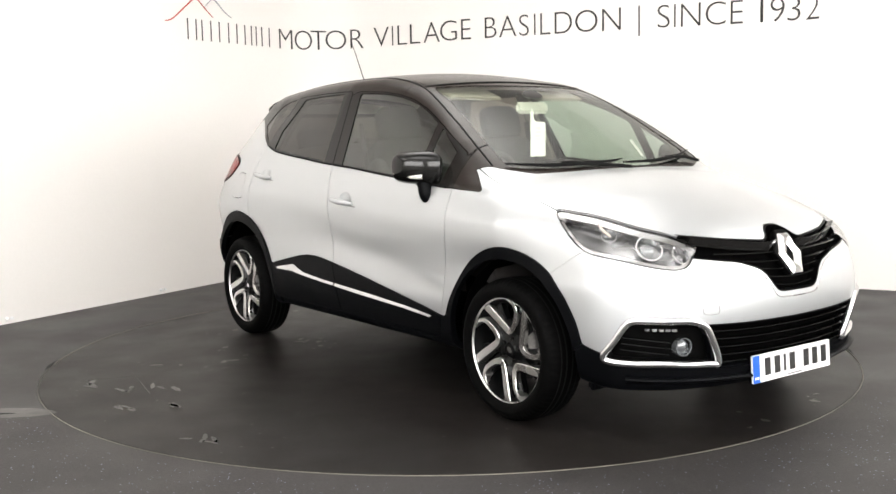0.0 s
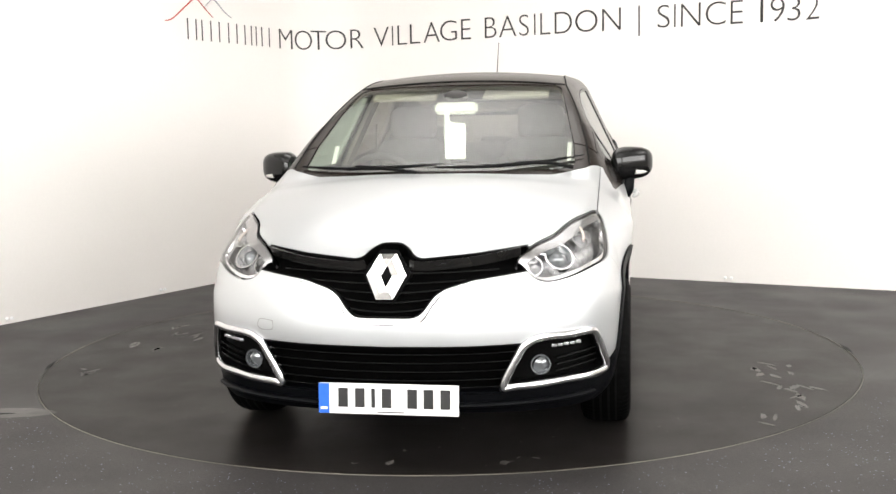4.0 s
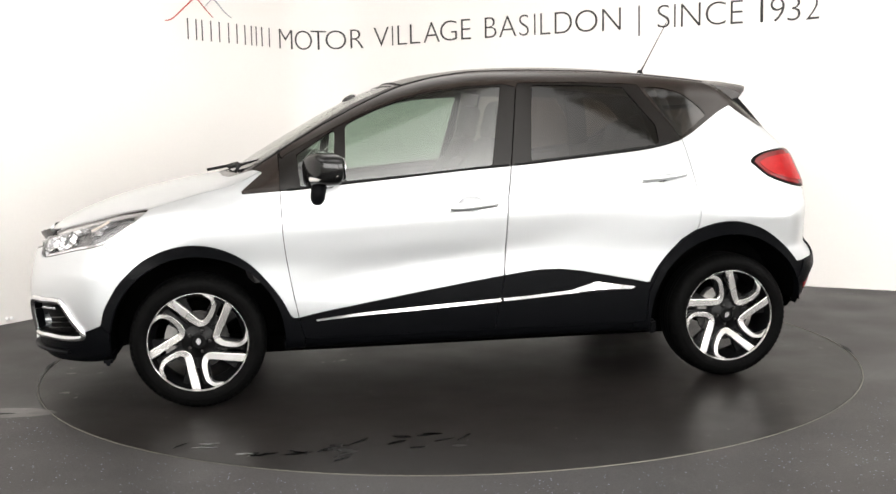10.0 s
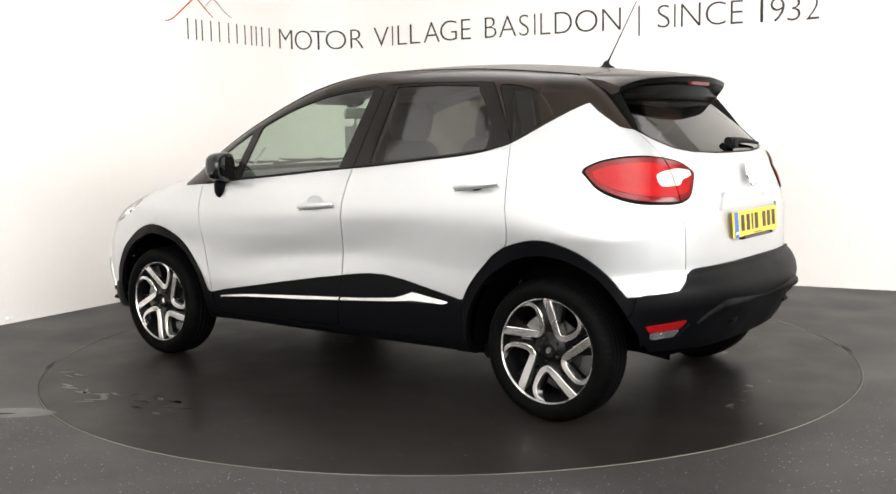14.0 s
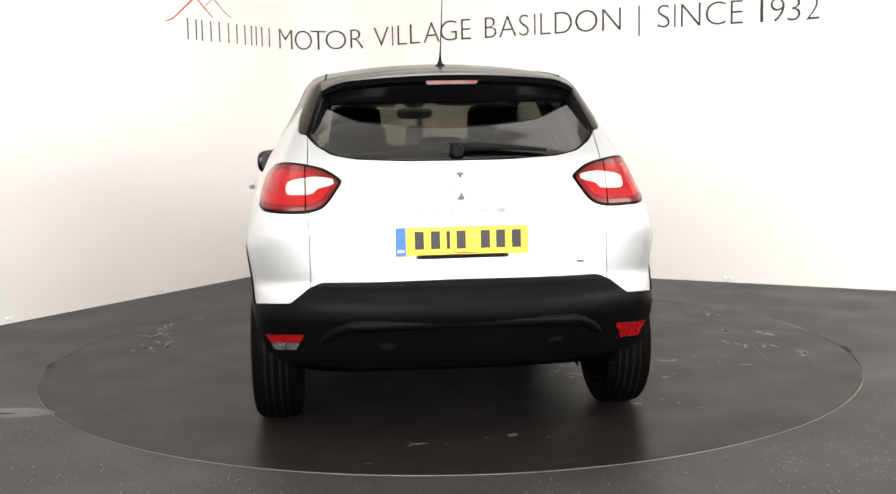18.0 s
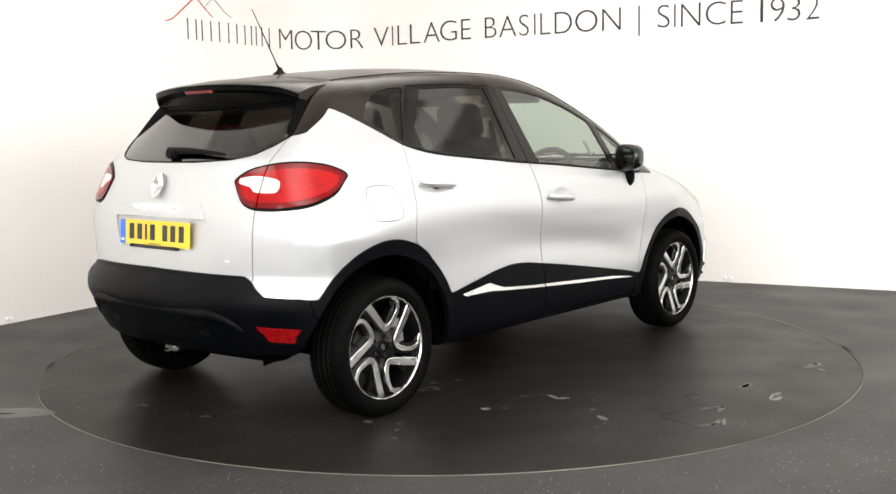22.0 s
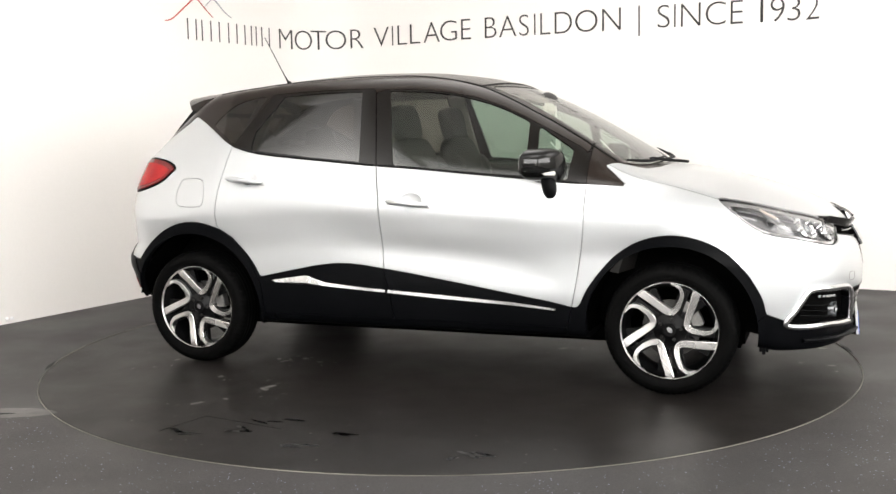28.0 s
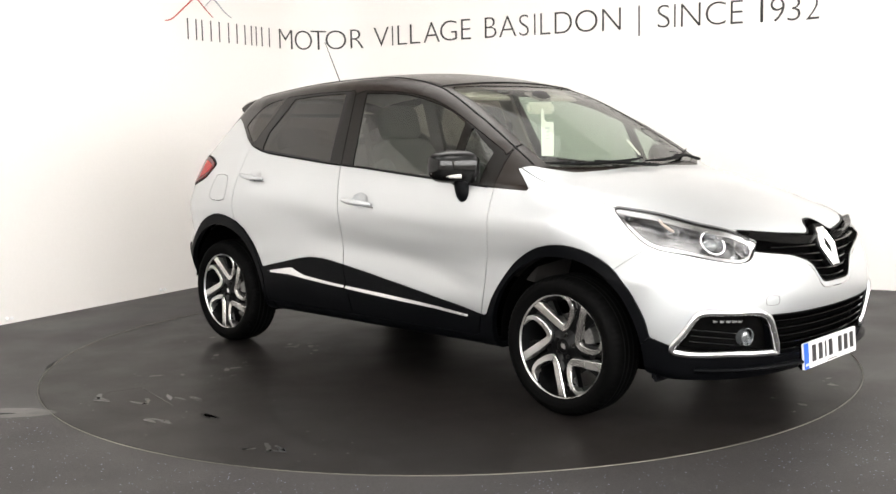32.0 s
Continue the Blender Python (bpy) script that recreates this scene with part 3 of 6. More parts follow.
HEADLAMP = spline([(-1.525, 0.780), (-1.38, 0.824), (-1.21, 0.852), (-1.0, 0.891), (-0.86, 0.908), (-0.755, 0.913), (-0.795, 0.850), (-0.87, 0.787), (-0.95, 0.755), (-1.10, 0.735), (-1.22, 0.717), (-1.34, 0.702), (-1.42, 0.698), (-1.48, 0.712), (-1.513, 0.752)], 4, True)
TAILLAMP = spline([(0.626, 1.075), (0.73, 1.111), (0.87, 1.128), (1.0, 1.129), (1.10, 1.121), (1.22, 1.102), (1.315, 1.064), (1.325, 1.045), (1.285, 0.972), (1.24, 0.945), (1.15, 0.933), (0.98, 0.936), (0.83, 0.950), (0.70, 0.990), (0.64, 1.045)], 4, True)
TAIL_WHITE = spline([(1.03, 1.050), (1.10, 1.066), (1.20, 1.072), (1.30, 1.058), (1.275, 1.038), (1.215, 1.026), (1.19, 1.006), (1.08, 1.002), (1.04, 1.012)], 4, True)
TAILLAMP, TAIL_WHITE = ([(u + 0.040 * (1.325 - u) / 0.70, w) for u, w in p] for p in (TAILLAMP, TAIL_WHITE))
GRILLE = [(-0.1, 0.840), (0.035, 0.838), (0.070, 0.820), (0.097, 0.792), (0.125, 0.786), (0.317, 0.802), (0.50, 0.824), (0.50, 0.737), (0.311, 0.711)] + spline([(0.217, 0.682), (0.178, 0.655), (0.139, 0.604), (0.103, 0.582), (0.0, 0.580)], 4) + [(-0.1, 0.580)]
LOW_GRILLE = [(-0.1, 0.475), (0.31, 0.480), (0.498, 0.486), (0.452, 0.36), (0.436, 0.318), (0.42, 0.300), (-0.1, 0.298)]
FOG_OUT = spline([(-1.00, 0.354), (-1.06, 0.42), (-1.13, 0.497), (-1.19, 0.513), (-1.35, 0.516), (-1.50, 0.508), (-1.565, 0.490), (-1.605, 0.455), (-1.662, 0.325), (-1.60, 0.320), (-1.30, 0.325), (-1.06, 0.333)], 4, True)
FOG_IN = spline([(-1.05, 0.367), (-1.10, 0.43), (-1.15, 0.482), (-1.20, 0.494), (-1.35, 0.497), (-1.49, 0.490), (-1.54, 0.474), (-1.575, 0.445), (-1.635, 0.343), (-1.35, 0.345), (-1.10, 0.353)], 4, True)
FRONT_ARCH = spline([(1.712, 0.400), (1.695, 0.470), (1.66, 0.535), (1.618, 0.595), (1.53, 0.678), (1.416, 0.734), (1.29, 0.755), (1.167, 0.732), (1.059, 0.674), (0.98, 0.597), (0.905, 0.497), (0.865, 0.415)], 4)
REAR_ARCH = spline([(-0.872, 0.494), (-0.911, 0.567), (-0.979, 0.648), (-1.073, 0.729), (-1.181, 0.770), (-1.275, 0.784), (-1.369, 0.772), (-1.478, 0.730), (-1.586, 0.652), (-1.662, 0.566)], 4)
CLADDING = [(2.4, 0.33), (1.86, 0.345), (1.775, 0.375)] + FRONT_ARCH + [(0.85, 0.400), (0.83, 0.400),
            (0.706, 0.426), (0.54, 0.453), (0.291, 0.494), (0.017, 0.537), (-0.257, 0.575), (-0.33, 0.581), (-0.42, 0.581), (-0.529, 0.567), (-0.80, 0.511)] + REAR_ARCH + [
            (-1.70, 0.569), (-1.795, 0.582), (-1.806, 0.615), (-1.820, 0.652), (-1.835, 0.664), (-2.4, 0.668), (-2.4, 0.0), (2.4, 0.0)]
FRONT_DOOR = [(0.900, 1.3), (0.893, 0.98), (0.887, 0.79), (0.877, 0.692), (0.855, 0.553), (0.826, 0.40), (0.80, 0.30), (-0.10, 0.30), (-0.116, 0.428), (-0.144, 0.538), (-0.157, 0.731), (-0.167, 0.921), (-0.197, 1.083), (-0.263, 1.455), (-0.20, 1.472), (0.005, 1.461), (0.15, 1.443), (0.29, 1.412), (0.433, 1.362), (0.576, 1.297), (0.721, 1.226), (0.866, 1.148), (0.885, 1.12)]
REAR_DOOR = [(-0.102, 0.30), (-0.118, 0.428), (-0.146, 0.538), (-0.159, 0.731), (-0.169, 0.921), (-0.199, 1.083), (-0.265, 1.455), (-0.27, 1.476), (-0.55, 1.475), (-0.80, 1.468), (-0.893, 1.462), (-0.95, 1.375), (-1.075, 1.19), (-1.105, 1.0), (-1.127, 0.823), (-1.119, 0.755), (-1.03, 0.70), (-0.93, 0.58), (-0.868, 0.45), (-0.86, 0.30)]
WING = [(0.896, 1.2), (0.893, 0.98), (0.887, 0.79), (0.877, 0.692), (0.855, 0.553), (0.822, 0.38), (1.30, 0.30), (1.535, 0.655), (1.66, 0.740), (1.74, 0.80), (1.52, 0.92), (1.2, 1.2)]

body = SHELL
for cx, rad in ((WHEEL_F, 0.394), (WHEEL_R, 0.410)):
    ring = np.hypot(X(body) - cx, Z(body) - WHEEL_Z) - rad
    body = split(body, np.maximum(ring, 0.45 - Y(body)))[1]

# the screen's lower edge curves back towards the pillars
cowl = np.interp(Y(body), [0, 0.37, 0.53, 0.60, 0.67, 0.69, 0.75, 0.9], [1.207, 1.172, 1.135, 1.092, 1.050, 1.024, 0.965, 0.85])
d_cowl = np.maximum.reduce([X(body) - cowl, 1.0 - Z(body), 0.90 - X(body)])
d_pillar = outline(X(body), Z(body), UPPER)
d_pillar = np.where(X(body) > 0.90, np.maximum(d_pillar, 0.70 - Y(body)), d_pillar)
# round the rear window the dark part ends close to the glass
sill_line = np.interp(Y(body), [0, 0.2, 0.40, 0.495, 0.56, 0.585, 0.60], [1.128, 1.129, 1.139, 1.157, 1.195, 1.222, 1.240])
d_pillar = np.where((X(body) < -1.45) & (Y(body) < 0.597), sill_line - Z(body), d_pillar)
upper, lower = cut(body, np.minimum(d_cowl, d_pillar), 0.001)

# glass
d = np.maximum(outline(Y(upper), Z(upper), [(-0.2, 1.068), (0.35, 1.068), (0.55, 1.071), (0.605, 1.078), (0.624, 1.094), (0.612, 1.18), (0.588, 1.26), (0.558, 1.36), (0.528, 1.445), (0.515, 1.462), (0.49, 1.472), (0.3, 1.481), (-0.2, 1.484)]), 0.12 - X(upper))
screen, upper = cut(upper, d, 0.001)
front_win, upper = cut(upper, np.maximum(outline(X(upper), Z(upper), FRONT_WIN), 0.4 - Y(upper)), 0.001)
quarter_win, upper = cut(upper, np.maximum(outline(X(upper), Z(upper), QUARTER_WIN), 0.4 - Y(upper)), 0.001)
rear_win, upper = cut(upper, np.maximum(outline(X(upper), Z(upper), REAR_WIN), 0.4 - Y(upper)), 0.001)
tail_win, upper = cut(upper, np.maximum(outline(X(upper), Z(upper), TAIL_WIN), 0.4 - Y(upper)), 0.001)
d = np.maximum(outline(Y(upper), Z(upper), spline([(-0.3, 1.135), (0.2, 1.136), (0.40, 1.146), (0.49, 1.164), (0.552, 1.202), (0.576, 1.230), (0.580, 1.252)], 4) + [(0.515, 1.358), (0.50, 1.368), (-0.3, 1.368)]), X(upper) + 1.30)
back_glass, upper = cut(upper, d, 0.001)

# the lower body
lam = np.maximum(outline(Y(lower) - X(lower), Z(lower), HEADLAMP), 1.4 - X(lower))
headlamp, lower = cut(lower, lam, 0.002)
tl = np.maximum(outline(-X(lower) - Y(lower), Z(lower), TAILLAMP), X(lower) + 1.35)
taillamp, lower = cut(lower, tl, 0.002)
grille, lower = cut(lower, np.maximum(outline(Y(lower), Z(lower), GRILLE), 1.8 - X(lower)), 0.001)
low_grille, lower = cut(lower, np.maximum(outline(Y(lower), Z(lower), LOW_GRILLE), 1.7 - X(lower)), 0.001)
fog_pod, lower = cut(lower, np.maximum(outline(Y(lower) - X(lower), Z(lower), FOG_OUT), 1.6 - X(lower)), 0.001)
d_clad = outline(X(lower), Z(lower), CLADDING)
tail_edge = np.interp(Y(lower), [0, 0.55, 0.575, 0.62, 0.667, 0.80, 0.90], [0.671, 0.664, 0.652, 0.619, 0.585, 0.574, 0.570])
clad, lower = cut(lower, np.where(X(lower) < -1.72, Z(lower) - tail_edge, d_clad), 0.001)

opaque = [upper, lower, clad, taillamp]
both("inner_shell", shifted(joined(*opaque), -0.012), INNER, car)
both("headlining", shifted(split(upper, np.maximum(Y(upper) - 0.56, 1.40 - Z(upper)))[0], -0.024), LINING, car, "pale woven headlining")

# dark upper body
door_f, rest = cut(upper, np.maximum(outline(X(upper), Z(upper), FRONT_DOOR), 0.45 - Y(upper)), 0.0015)
door_r, rest = cut(rest, np.maximum(outline(X(rest), Z(rest), REAR_DOOR), 0.45 - Y(rest)), 0.0015)
gate_top, roof = cut(rest, np.maximum(X(rest) + 1.36, outline(Y(rest), Z(rest), [(-0.2, 0.9), (0.60, 0.9), (0.605, 1.22), (0.53, 1.44), (0.5, 1.48), (-0.2, 1.53)])), 0.0015)
both("roof", flanged(roof, 0.012), ROOF_PAINT, car, "dark metallic painted roof and pillars")
both("tailgate_top", flanged(gate_top, 0.012), DEEP_BLACK, car, "gloss black tailgate surround")

# white panels and the doors
doors = {}
w_f, rest = cut(lower, np.maximum(outline(X(lower), Z(lower), FRONT_DOOR), 0.45 - Y(lower)))
w_r, rest = cut(rest, np.maximum(outline(X(rest), Z(rest), REAR_DOOR), 0.45 - Y(rest)))
w_f = split(w_f, 0.04 * (np.hypot((X(w_f) - 0.012) / 0.058, (Z(w_f) - 0.904) / 0.038) - 1))[1]
w_r = split(w_r, 0.04 * (np.hypot((X(w_r) + 0.940) / 0.056, (Z(w_r) - 1.016) / 0.036) - 1))[1]
hood_line = np.interp(Y(rest), [0, 0.1, 0.48, 0.60, 0.75], [0.70, 0.72, 0.79, 0.84, 0.905])
bonnet, rest = cut(rest, np.maximum.reduce([hood_line - Z(rest), Y(rest) - 0.735, 0.95 - X(rest)]))
wing, rest = cut(rest, np.maximum(outline(X(rest), Z(rest), WING), 0.45 - Y(rest)), 0.0009)
bumper, rest = cut(rest, 0.9 - X(rest))
bumper = split(bumper, 1.30 - X(bumper))[0]
gate, quarter = cut(rest, np.maximum(X(rest) + 1.45, Y(rest) - 0.592))
quarter = split(quarter, X(quarter) - 0.5)[0]
c_f, crest = cut(clad, np.maximum(outline(X(clad), Z(clad), FRONT_DOOR), 0.45 - Y(clad)))
c_r, crest = cut(crest, np.maximum(outline(X(crest), Z(crest), REAR_DOOR), 0.45 - Y(crest)))
arch_f, crest = cut(crest, np.maximum(np.maximum(outline(X(crest), Z(crest), [(1.72, 0.405), (1.6, 0.30), (1.5, 0.1), (0.80, 0.1), (0.80, 0.45), (0.82, 0.8), (1.8, 0.8), (1.8, 0.52)]), 0.6 - Y(crest)), 0.8 - X(crest)))
arch_r, crest = cut(crest, np.maximum(np.maximum(outline(X(crest), Z(crest), [(-0.80, 0.1), (-0.80, 0.9), (-1.8, 0.9), (-1.68, 0.50), (-1.63, 0.45), (-1.63, 0.1)]), 0.6 - Y(crest)), X(crest) + 0.8))
chin, crest = cut(crest, 1.0 - X(crest), 0.001)
chin = split(chin, np.interp(X(chin), [1.0, 1.45, 1.75], [0.1, 0.1, 0.228]) - Z(chin))[0]
rear_skirt, sill = cut(crest, X(crest) + 1.2, 0.001)
rear_skirt = split(rear_skirt, np.interp(Y(rear_skirt), [0, 0.40, 0.60, 0.9], [0.325, 0.325, 0.335, 0.345]) - Z(rear_skirt))[0]
arch_r = split(arch_r, np.where(X(arch_r) < WHEEL_R, 0.335 - Z(arch_r), -1.0))[0]

for sgn in (1, -1):
    flip = (lambda m: m) if sgn == 1 else mirrored
    f_door = panel("front_door", flip(flanged(w_f, 0.012)), PAINT, car, "silver-white front door")
    panel("window_frame", flip(flanged(door_f, 0.012)), FRAME_BLACK, f_door)
    panel("window_pane", flip(shifted(front_win, -0.004)), SIDE_GLASS, f_door, "clear greenish window glass")
    panel("quarter_pane", flip(shifted(quarter_win, -0.004)), SIDE_GLASS, f_door)
    panel("door_cladding", flip(flanged(shifted(c_f, 0.006), 0.02)), PLASTIC, f_door, "grained black plastic cladding")
    r_door = panel("rear_door", flip(flanged(w_r, 0.012)), PAINT, car, "silver-white rear door")
    panel("window_frame", flip(flanged(door_r, 0.012)), FRAME_BLACK, r_door)
    panel("window_pane", flip(shifted(rear_win, -0.004)), DARK_GLASS, r_door, "dark privacy glass")
    panel("door_cladding", flip(flanged(shifted(c_r, 0.006), 0.02)), PLASTIC, r_door, "grained black plastic cladding")
    panel("front_wing", flip(flanged(wing, 0.012)), PAINT, car)
    if sgn == 1:
        panel("rear_quarter", flanged(quarter, 0.012), PAINT, car)
    else:
        flap_d = outline(X(quarter), Z(quarter), spline([(-1.205, 0.965), (-1.235, 1.012), (-1.35, 1.014), (-1.378, 0.98), (-1.385, 0.918), (-1.36, 0.870), (-1.225, 0.868), (-1.203, 0.90)], 4, True))
        flap, plain = cut(quarter, flap_d)
        q = panel("rear_quarter", mirrored(flanged(plain, 0.012)), PAINT, car)
        panel("fuel_flap", mirrored(flanged(flap, 0.012)), PAINT, q, "silver-white fuel filler flap")
    panel("tail_quarter_pane", flip(shifted(tail_win, -0.003)), DARK_GLASS, car, "dark privacy glass")
    panel("wheel_arch_trim", flip(flanged(shifted(arch_f, 0.007), 0.03)), PLASTIC, car, "grained black plastic arch trim")
    panel("wheel_arch_trim", flip(flanged(shifted(arch_r, 0.008), 0.03)), PLASTIC, car, "grained black plastic arch trim")
    panel("sill_cladding", flip(flanged(shifted(sill, 0.004), 0.02)), PLASTIC, car, "grained black plastic sill")

both("bonnet", flanged(bonnet, 0.012), PAINT, car)
front_bumper = both("front_bumper", flanged(bumper, 0.012), PAINT, car)
rear_skirt_ob = both("rear_bumper", flanged(shifted(rear_skirt, 0.012), 0.03), PLASTIC, car, "grained black plastic rear bumper")
both("lower_front_bumper", flanged(shifted(chin, 0.006), 0.02), PLASTIC, car, "grained black plastic lower bumper")
recess, gate = split(gate, np.maximum(outline(Y(gate), Z(gate), [(-0.2, 0.752), (0.262, 0.752), (0.285, 0.762), (0.305, 0.785), (0.352, 0.888), (-0.2, 0.888)]), X(gate) + 1.5))
tailgate = both("tailgate", flanged(gate, 0.013), PAINT, car, "silver-white tailgate")
both("plate_recess", shifted(recess, -0.0105), PAINT, tailgate)
both("rear_window", shifted(back_glass, -0.003), REAR_GLASS, tailgate, "dark tinted rear window glass")
both("windscreen", shifted(screen, -0.003), SCREEN, car, "clear greenish windscreen")

# wheel housings
for cx, rad in ((WHEEL_F, 0.398), (WHEEL_R, 0.414)):
    for sgn in (1, -1):
        prof = [(rad, 0.78), (rad, 0.50), (0.02, 0.50)]
        bm = lathe([(r, h * sgn) for r, h in prof], 48, "y")
        bmesh.ops.delete(bm, geom=[v for v in bm.verts if v.co.z < -0.055 or (cx < 0 and v.co.x < 0 and v.co.z < 0.04 and abs(v.co.y) > 0.6)], context="VERTS")
        bmesh.ops.translate(bm, vec=(cx, 0, WHEEL_Z), verts=bm.verts)
        part("wheel_housing", bm, INNER, car)
# floor pan, made deep and low to block light under the car
part("floor_pan", boxed(0.2, 0, 0.225, 2.8, 1.04, 0.10, 0.02), INNER, car)


# ---- lamps ----
def lamp_units():
    region = headlamp
    for sgn in (1, -1):
        flip = (lambda m: m) if sgn == 1 else mirrored
        side = (lambda bm: bm) if sgn == 1 else mirror_bm
        lamp = panel("headlamp", flip(shifted(region, 0.002)), LENS, car, "clear headlamp with chrome reflectors")
        panel("housing", flip(shifted(region, -0.05)), LAMP_DARK, lamp, "silvered housing")
        panel("surround", flip(flanged(shifted(split(region, lam_edge(region, 0.003))[1], -0.002), 0.05)), DEEP_BLACK, lamp)
        inner = split(region, lam_edge(region, 0.005))[0]
        band = split(inner, lam_edge(inner, 0.026))[1]
        low, high = split(band, Z(band) - np.interp(Y(band) - X(band), [-1.53, -1.4, -1.0, -0.71], [0.745, 0.76, 0.82, 0.90]))
        panel("upper_bezel", flip(flanged(shifted(high, -0.008), 0.03)), SATIN, lamp, "bright bezel along the upper edge")
        low = split(low, lam_edge(low, 0.017))[1]
        panel("light_guide", flip(flanged(shifted(low, -0.012), 0.02)), CHROME, lamp, "chrome strip along the lower edge")
        # projector and reflector bowls
        for (cx, cy, cz, r, mat, lens) in ((1.862, 0.615, 0.790, 0.050, CHROME, True), (1.905, 0.520, 0.762, 0.036, CHROME, False), (1.765, 0.690, 0.835, 0.028, SATIN, False)):
            p = np.array((front_x(cy, cz), cy, cz))
            n = form_grad(p[None])[0]
            n = Vector(n / np.linalg.norm(n)).lerp(Vector((1, 0, 0)), 0.25).normalized()
            m = Matrix.Translation(Vector(p) - n * 0.040) @ n.to_track_quat("X", "Z").to_matrix().to_4x4()
            bm = lathe([(r * 0.45, -0.04), (r * 0.75, -0.02), (r * 0.95, 0.006), (r, 0.014), (r * 1.12, 0.014), (r * 1.12, -0.01)], 28, "x", m)
            bowl = part("reflector", side(bm), mat, lamp, "round chrome reflector", smooth=50)
            if lens:
                bm = lathe([(0.0, 0.020), (r * 0.25, 0.018), (r * 0.5, 0.010), (r * 0.68, -0.004), (r * 0.7, -0.012)], 28, "x", m)
                part("projector_lens", side(bm), PROJECTOR, lamp, "round glass projector lens", smooth=80)
        bm = tube(spline([(front_x(y, z) - 0.03, y, z) for y, z in ((0.672, 0.862), (0.688, 0.842), (0.690, 0.820))], 4), 0.006, 8)
        part("indicator", side(bm), AMBER_PALE, lamp, "amber indicator lamp", smooth=60)


def lam_edge(m, inset):
    return np.maximum(outline(Y(m) - X(m), Z(m), HEADLAMP), 1.4 - X(m)) + inset


LAMP_DARK = material("smoked_lamp_housing", (0.20, 0.20, 0.205), 0.25, metal=0.75, scale=25, vary=0.4, blotch=14, blotch_vary=0.5)
LAMP_SILVER = material("lamp_silver", (0.34, 0.34, 0.345), 0.22, metal=0.85, scale=25, vary=0.25, blotch=12, blotch_vary=0.2)
PROJECTOR = material("projector_glass", (0.16, 0.17, 0.18), 0.03, metal=0.6, coat=1.0, vary=0.02)
lamp_units()

tl_d = lambda m, inset: outline(-X(m) - Y(m), Z(m), TAILLAMP) + inset
tw_d = lambda m: outline(-X(m) - Y(m), Z(m), TAIL_WHITE)
seal = split(taillamp, tl_d(taillamp, 0.010))[1]
lens_r = split(taillamp, tl_d(taillamp, 0.010))[0]
white_r, lens_r = cut(lens_r, tw_d(lens_r), 0.0005)
for sgn in (1, -1):
    flip = (lambda m: m) if sgn == 1 else mirrored
    lamp = panel("tail_lamp", flip(flanged(shifted(seal, 0.004), 0.02)), DEEP_BLACK, car, "red and white tail lamp")
    outer, inner = cut(lens_r, 0.600 - Y(lens_r), 0.003)
    for piece in (outer, inner):
        heart, rim_red = cut(piece, tl_d(piece, 0.030), 0.0004)
        panel("red_lens", flip(flanged(shifted(heart, 0.009), 0.012)), RED_LENS, lamp, "red lens")
        panel("red_lens_rim", flip(flanged(shifted(rim_red, 0.008), 0.012)), RED_DEEP, lamp, "deep red lens rim")
    outer, inner = cut(white_r, 0.600 - Y(white_r), 0.003)
    panel("white_lens", flip(flanged(shifted(outer, 0.008), 0.012)), AMBER_PALE, lamp, "clear white lens")
    panel("white_lens", flip(flanged(shifted(inner, 0.008), 0.012)), WHITE_LENS, lamp, "clear white lens")
    panel("lamp_back", flip(shifted(lens_r, -0.006)), INNER, lamp)


# ---- grilles and badges ----
def front_path(z, w, back=0.0, n=17, bow=0.0):
    out = []
    for k in range(n):
        y = w * (2 * k / (n - 1) - 1)
        zz = z + bow * (y / max(w, 1e-6)) ** 2
        out.append((front_x(abs(y), zz) - back, y, zz))
    return out


both("upper_grille", shifted(grille, -0.045), INNER, car, "black front grille")
grille_ob = car.children[-1]
edge = split(grille, np.maximum(outline(Y(grille), Z(grille), GRILLE), 1.8 - X(grille)) + 0.006)[1]
both("grille_edge", flanged(shifted(edge, 0.001), 0.045), DEEP_BLACK, grille_ob)
rod = [(-0.008, -0.004), (0.008, -0.003), (0.008, 0.003), (-0.008, 0.004)]
for z, w in ((0.735, 0.40), (0.700, 0.285), (0.667, 0.195), (0.634, 0.160), (0.601, 0.138)):
    part("slat", sweep(front_path(z, w, 0.016, bow=0.012), rod), GLOSS_BLACK, grille_ob)
bar = [(-0.02, -0.019), (-0.002, -0.018), (0.005, -0.012), (0.006, 0.0), (0.001, 0.011), (-0.010, 0.017), (-0.02, 0.018)]
for sgn in (1, -1):
    pts = spline([(front_x(y, z) - 0.008, y * sgn, z) for y, z in ((0.085, 0.768), (0.14, 0.762), (0.315, 0.778), (0.465, 0.804))], 5)
    lean = [(u - 0.55 * v, v) for u, v in bar]   # the bar's face leans back
    bm = sweep(pts, lean if sgn == -1 else [(-u, v) for u, v in lean])
    part("upper_bar", bm, BAR_BLACK, grille_ob, "gloss dark upper grille bar", smooth=50)
bm = tube(spline([(front_x(abs(y), z) - 0.001, y, z) for y, z in ((-0.34, 0.706), (-0.225, 0.672), (-0.175, 0.630), (-0.142, 0.580), (-0.105, 0.560), (0.0, 0.557), (0.105, 0.560), (0.142, 0.580), (0.175, 0.630), (0.225, 0.672), (0.34, 0.706))], 6), 0.0035, 6)
part("grille_lip", bm, SATIN, grille_ob, "thin bright lip", smooth=60)


def diamond(w, h, notch=0.42):
    return [(-w * notch, h), (w * notch, h), (w, 0.04 * h), (w * notch, -h), (-w * notch, -h), (-w, 0.04 * h)]


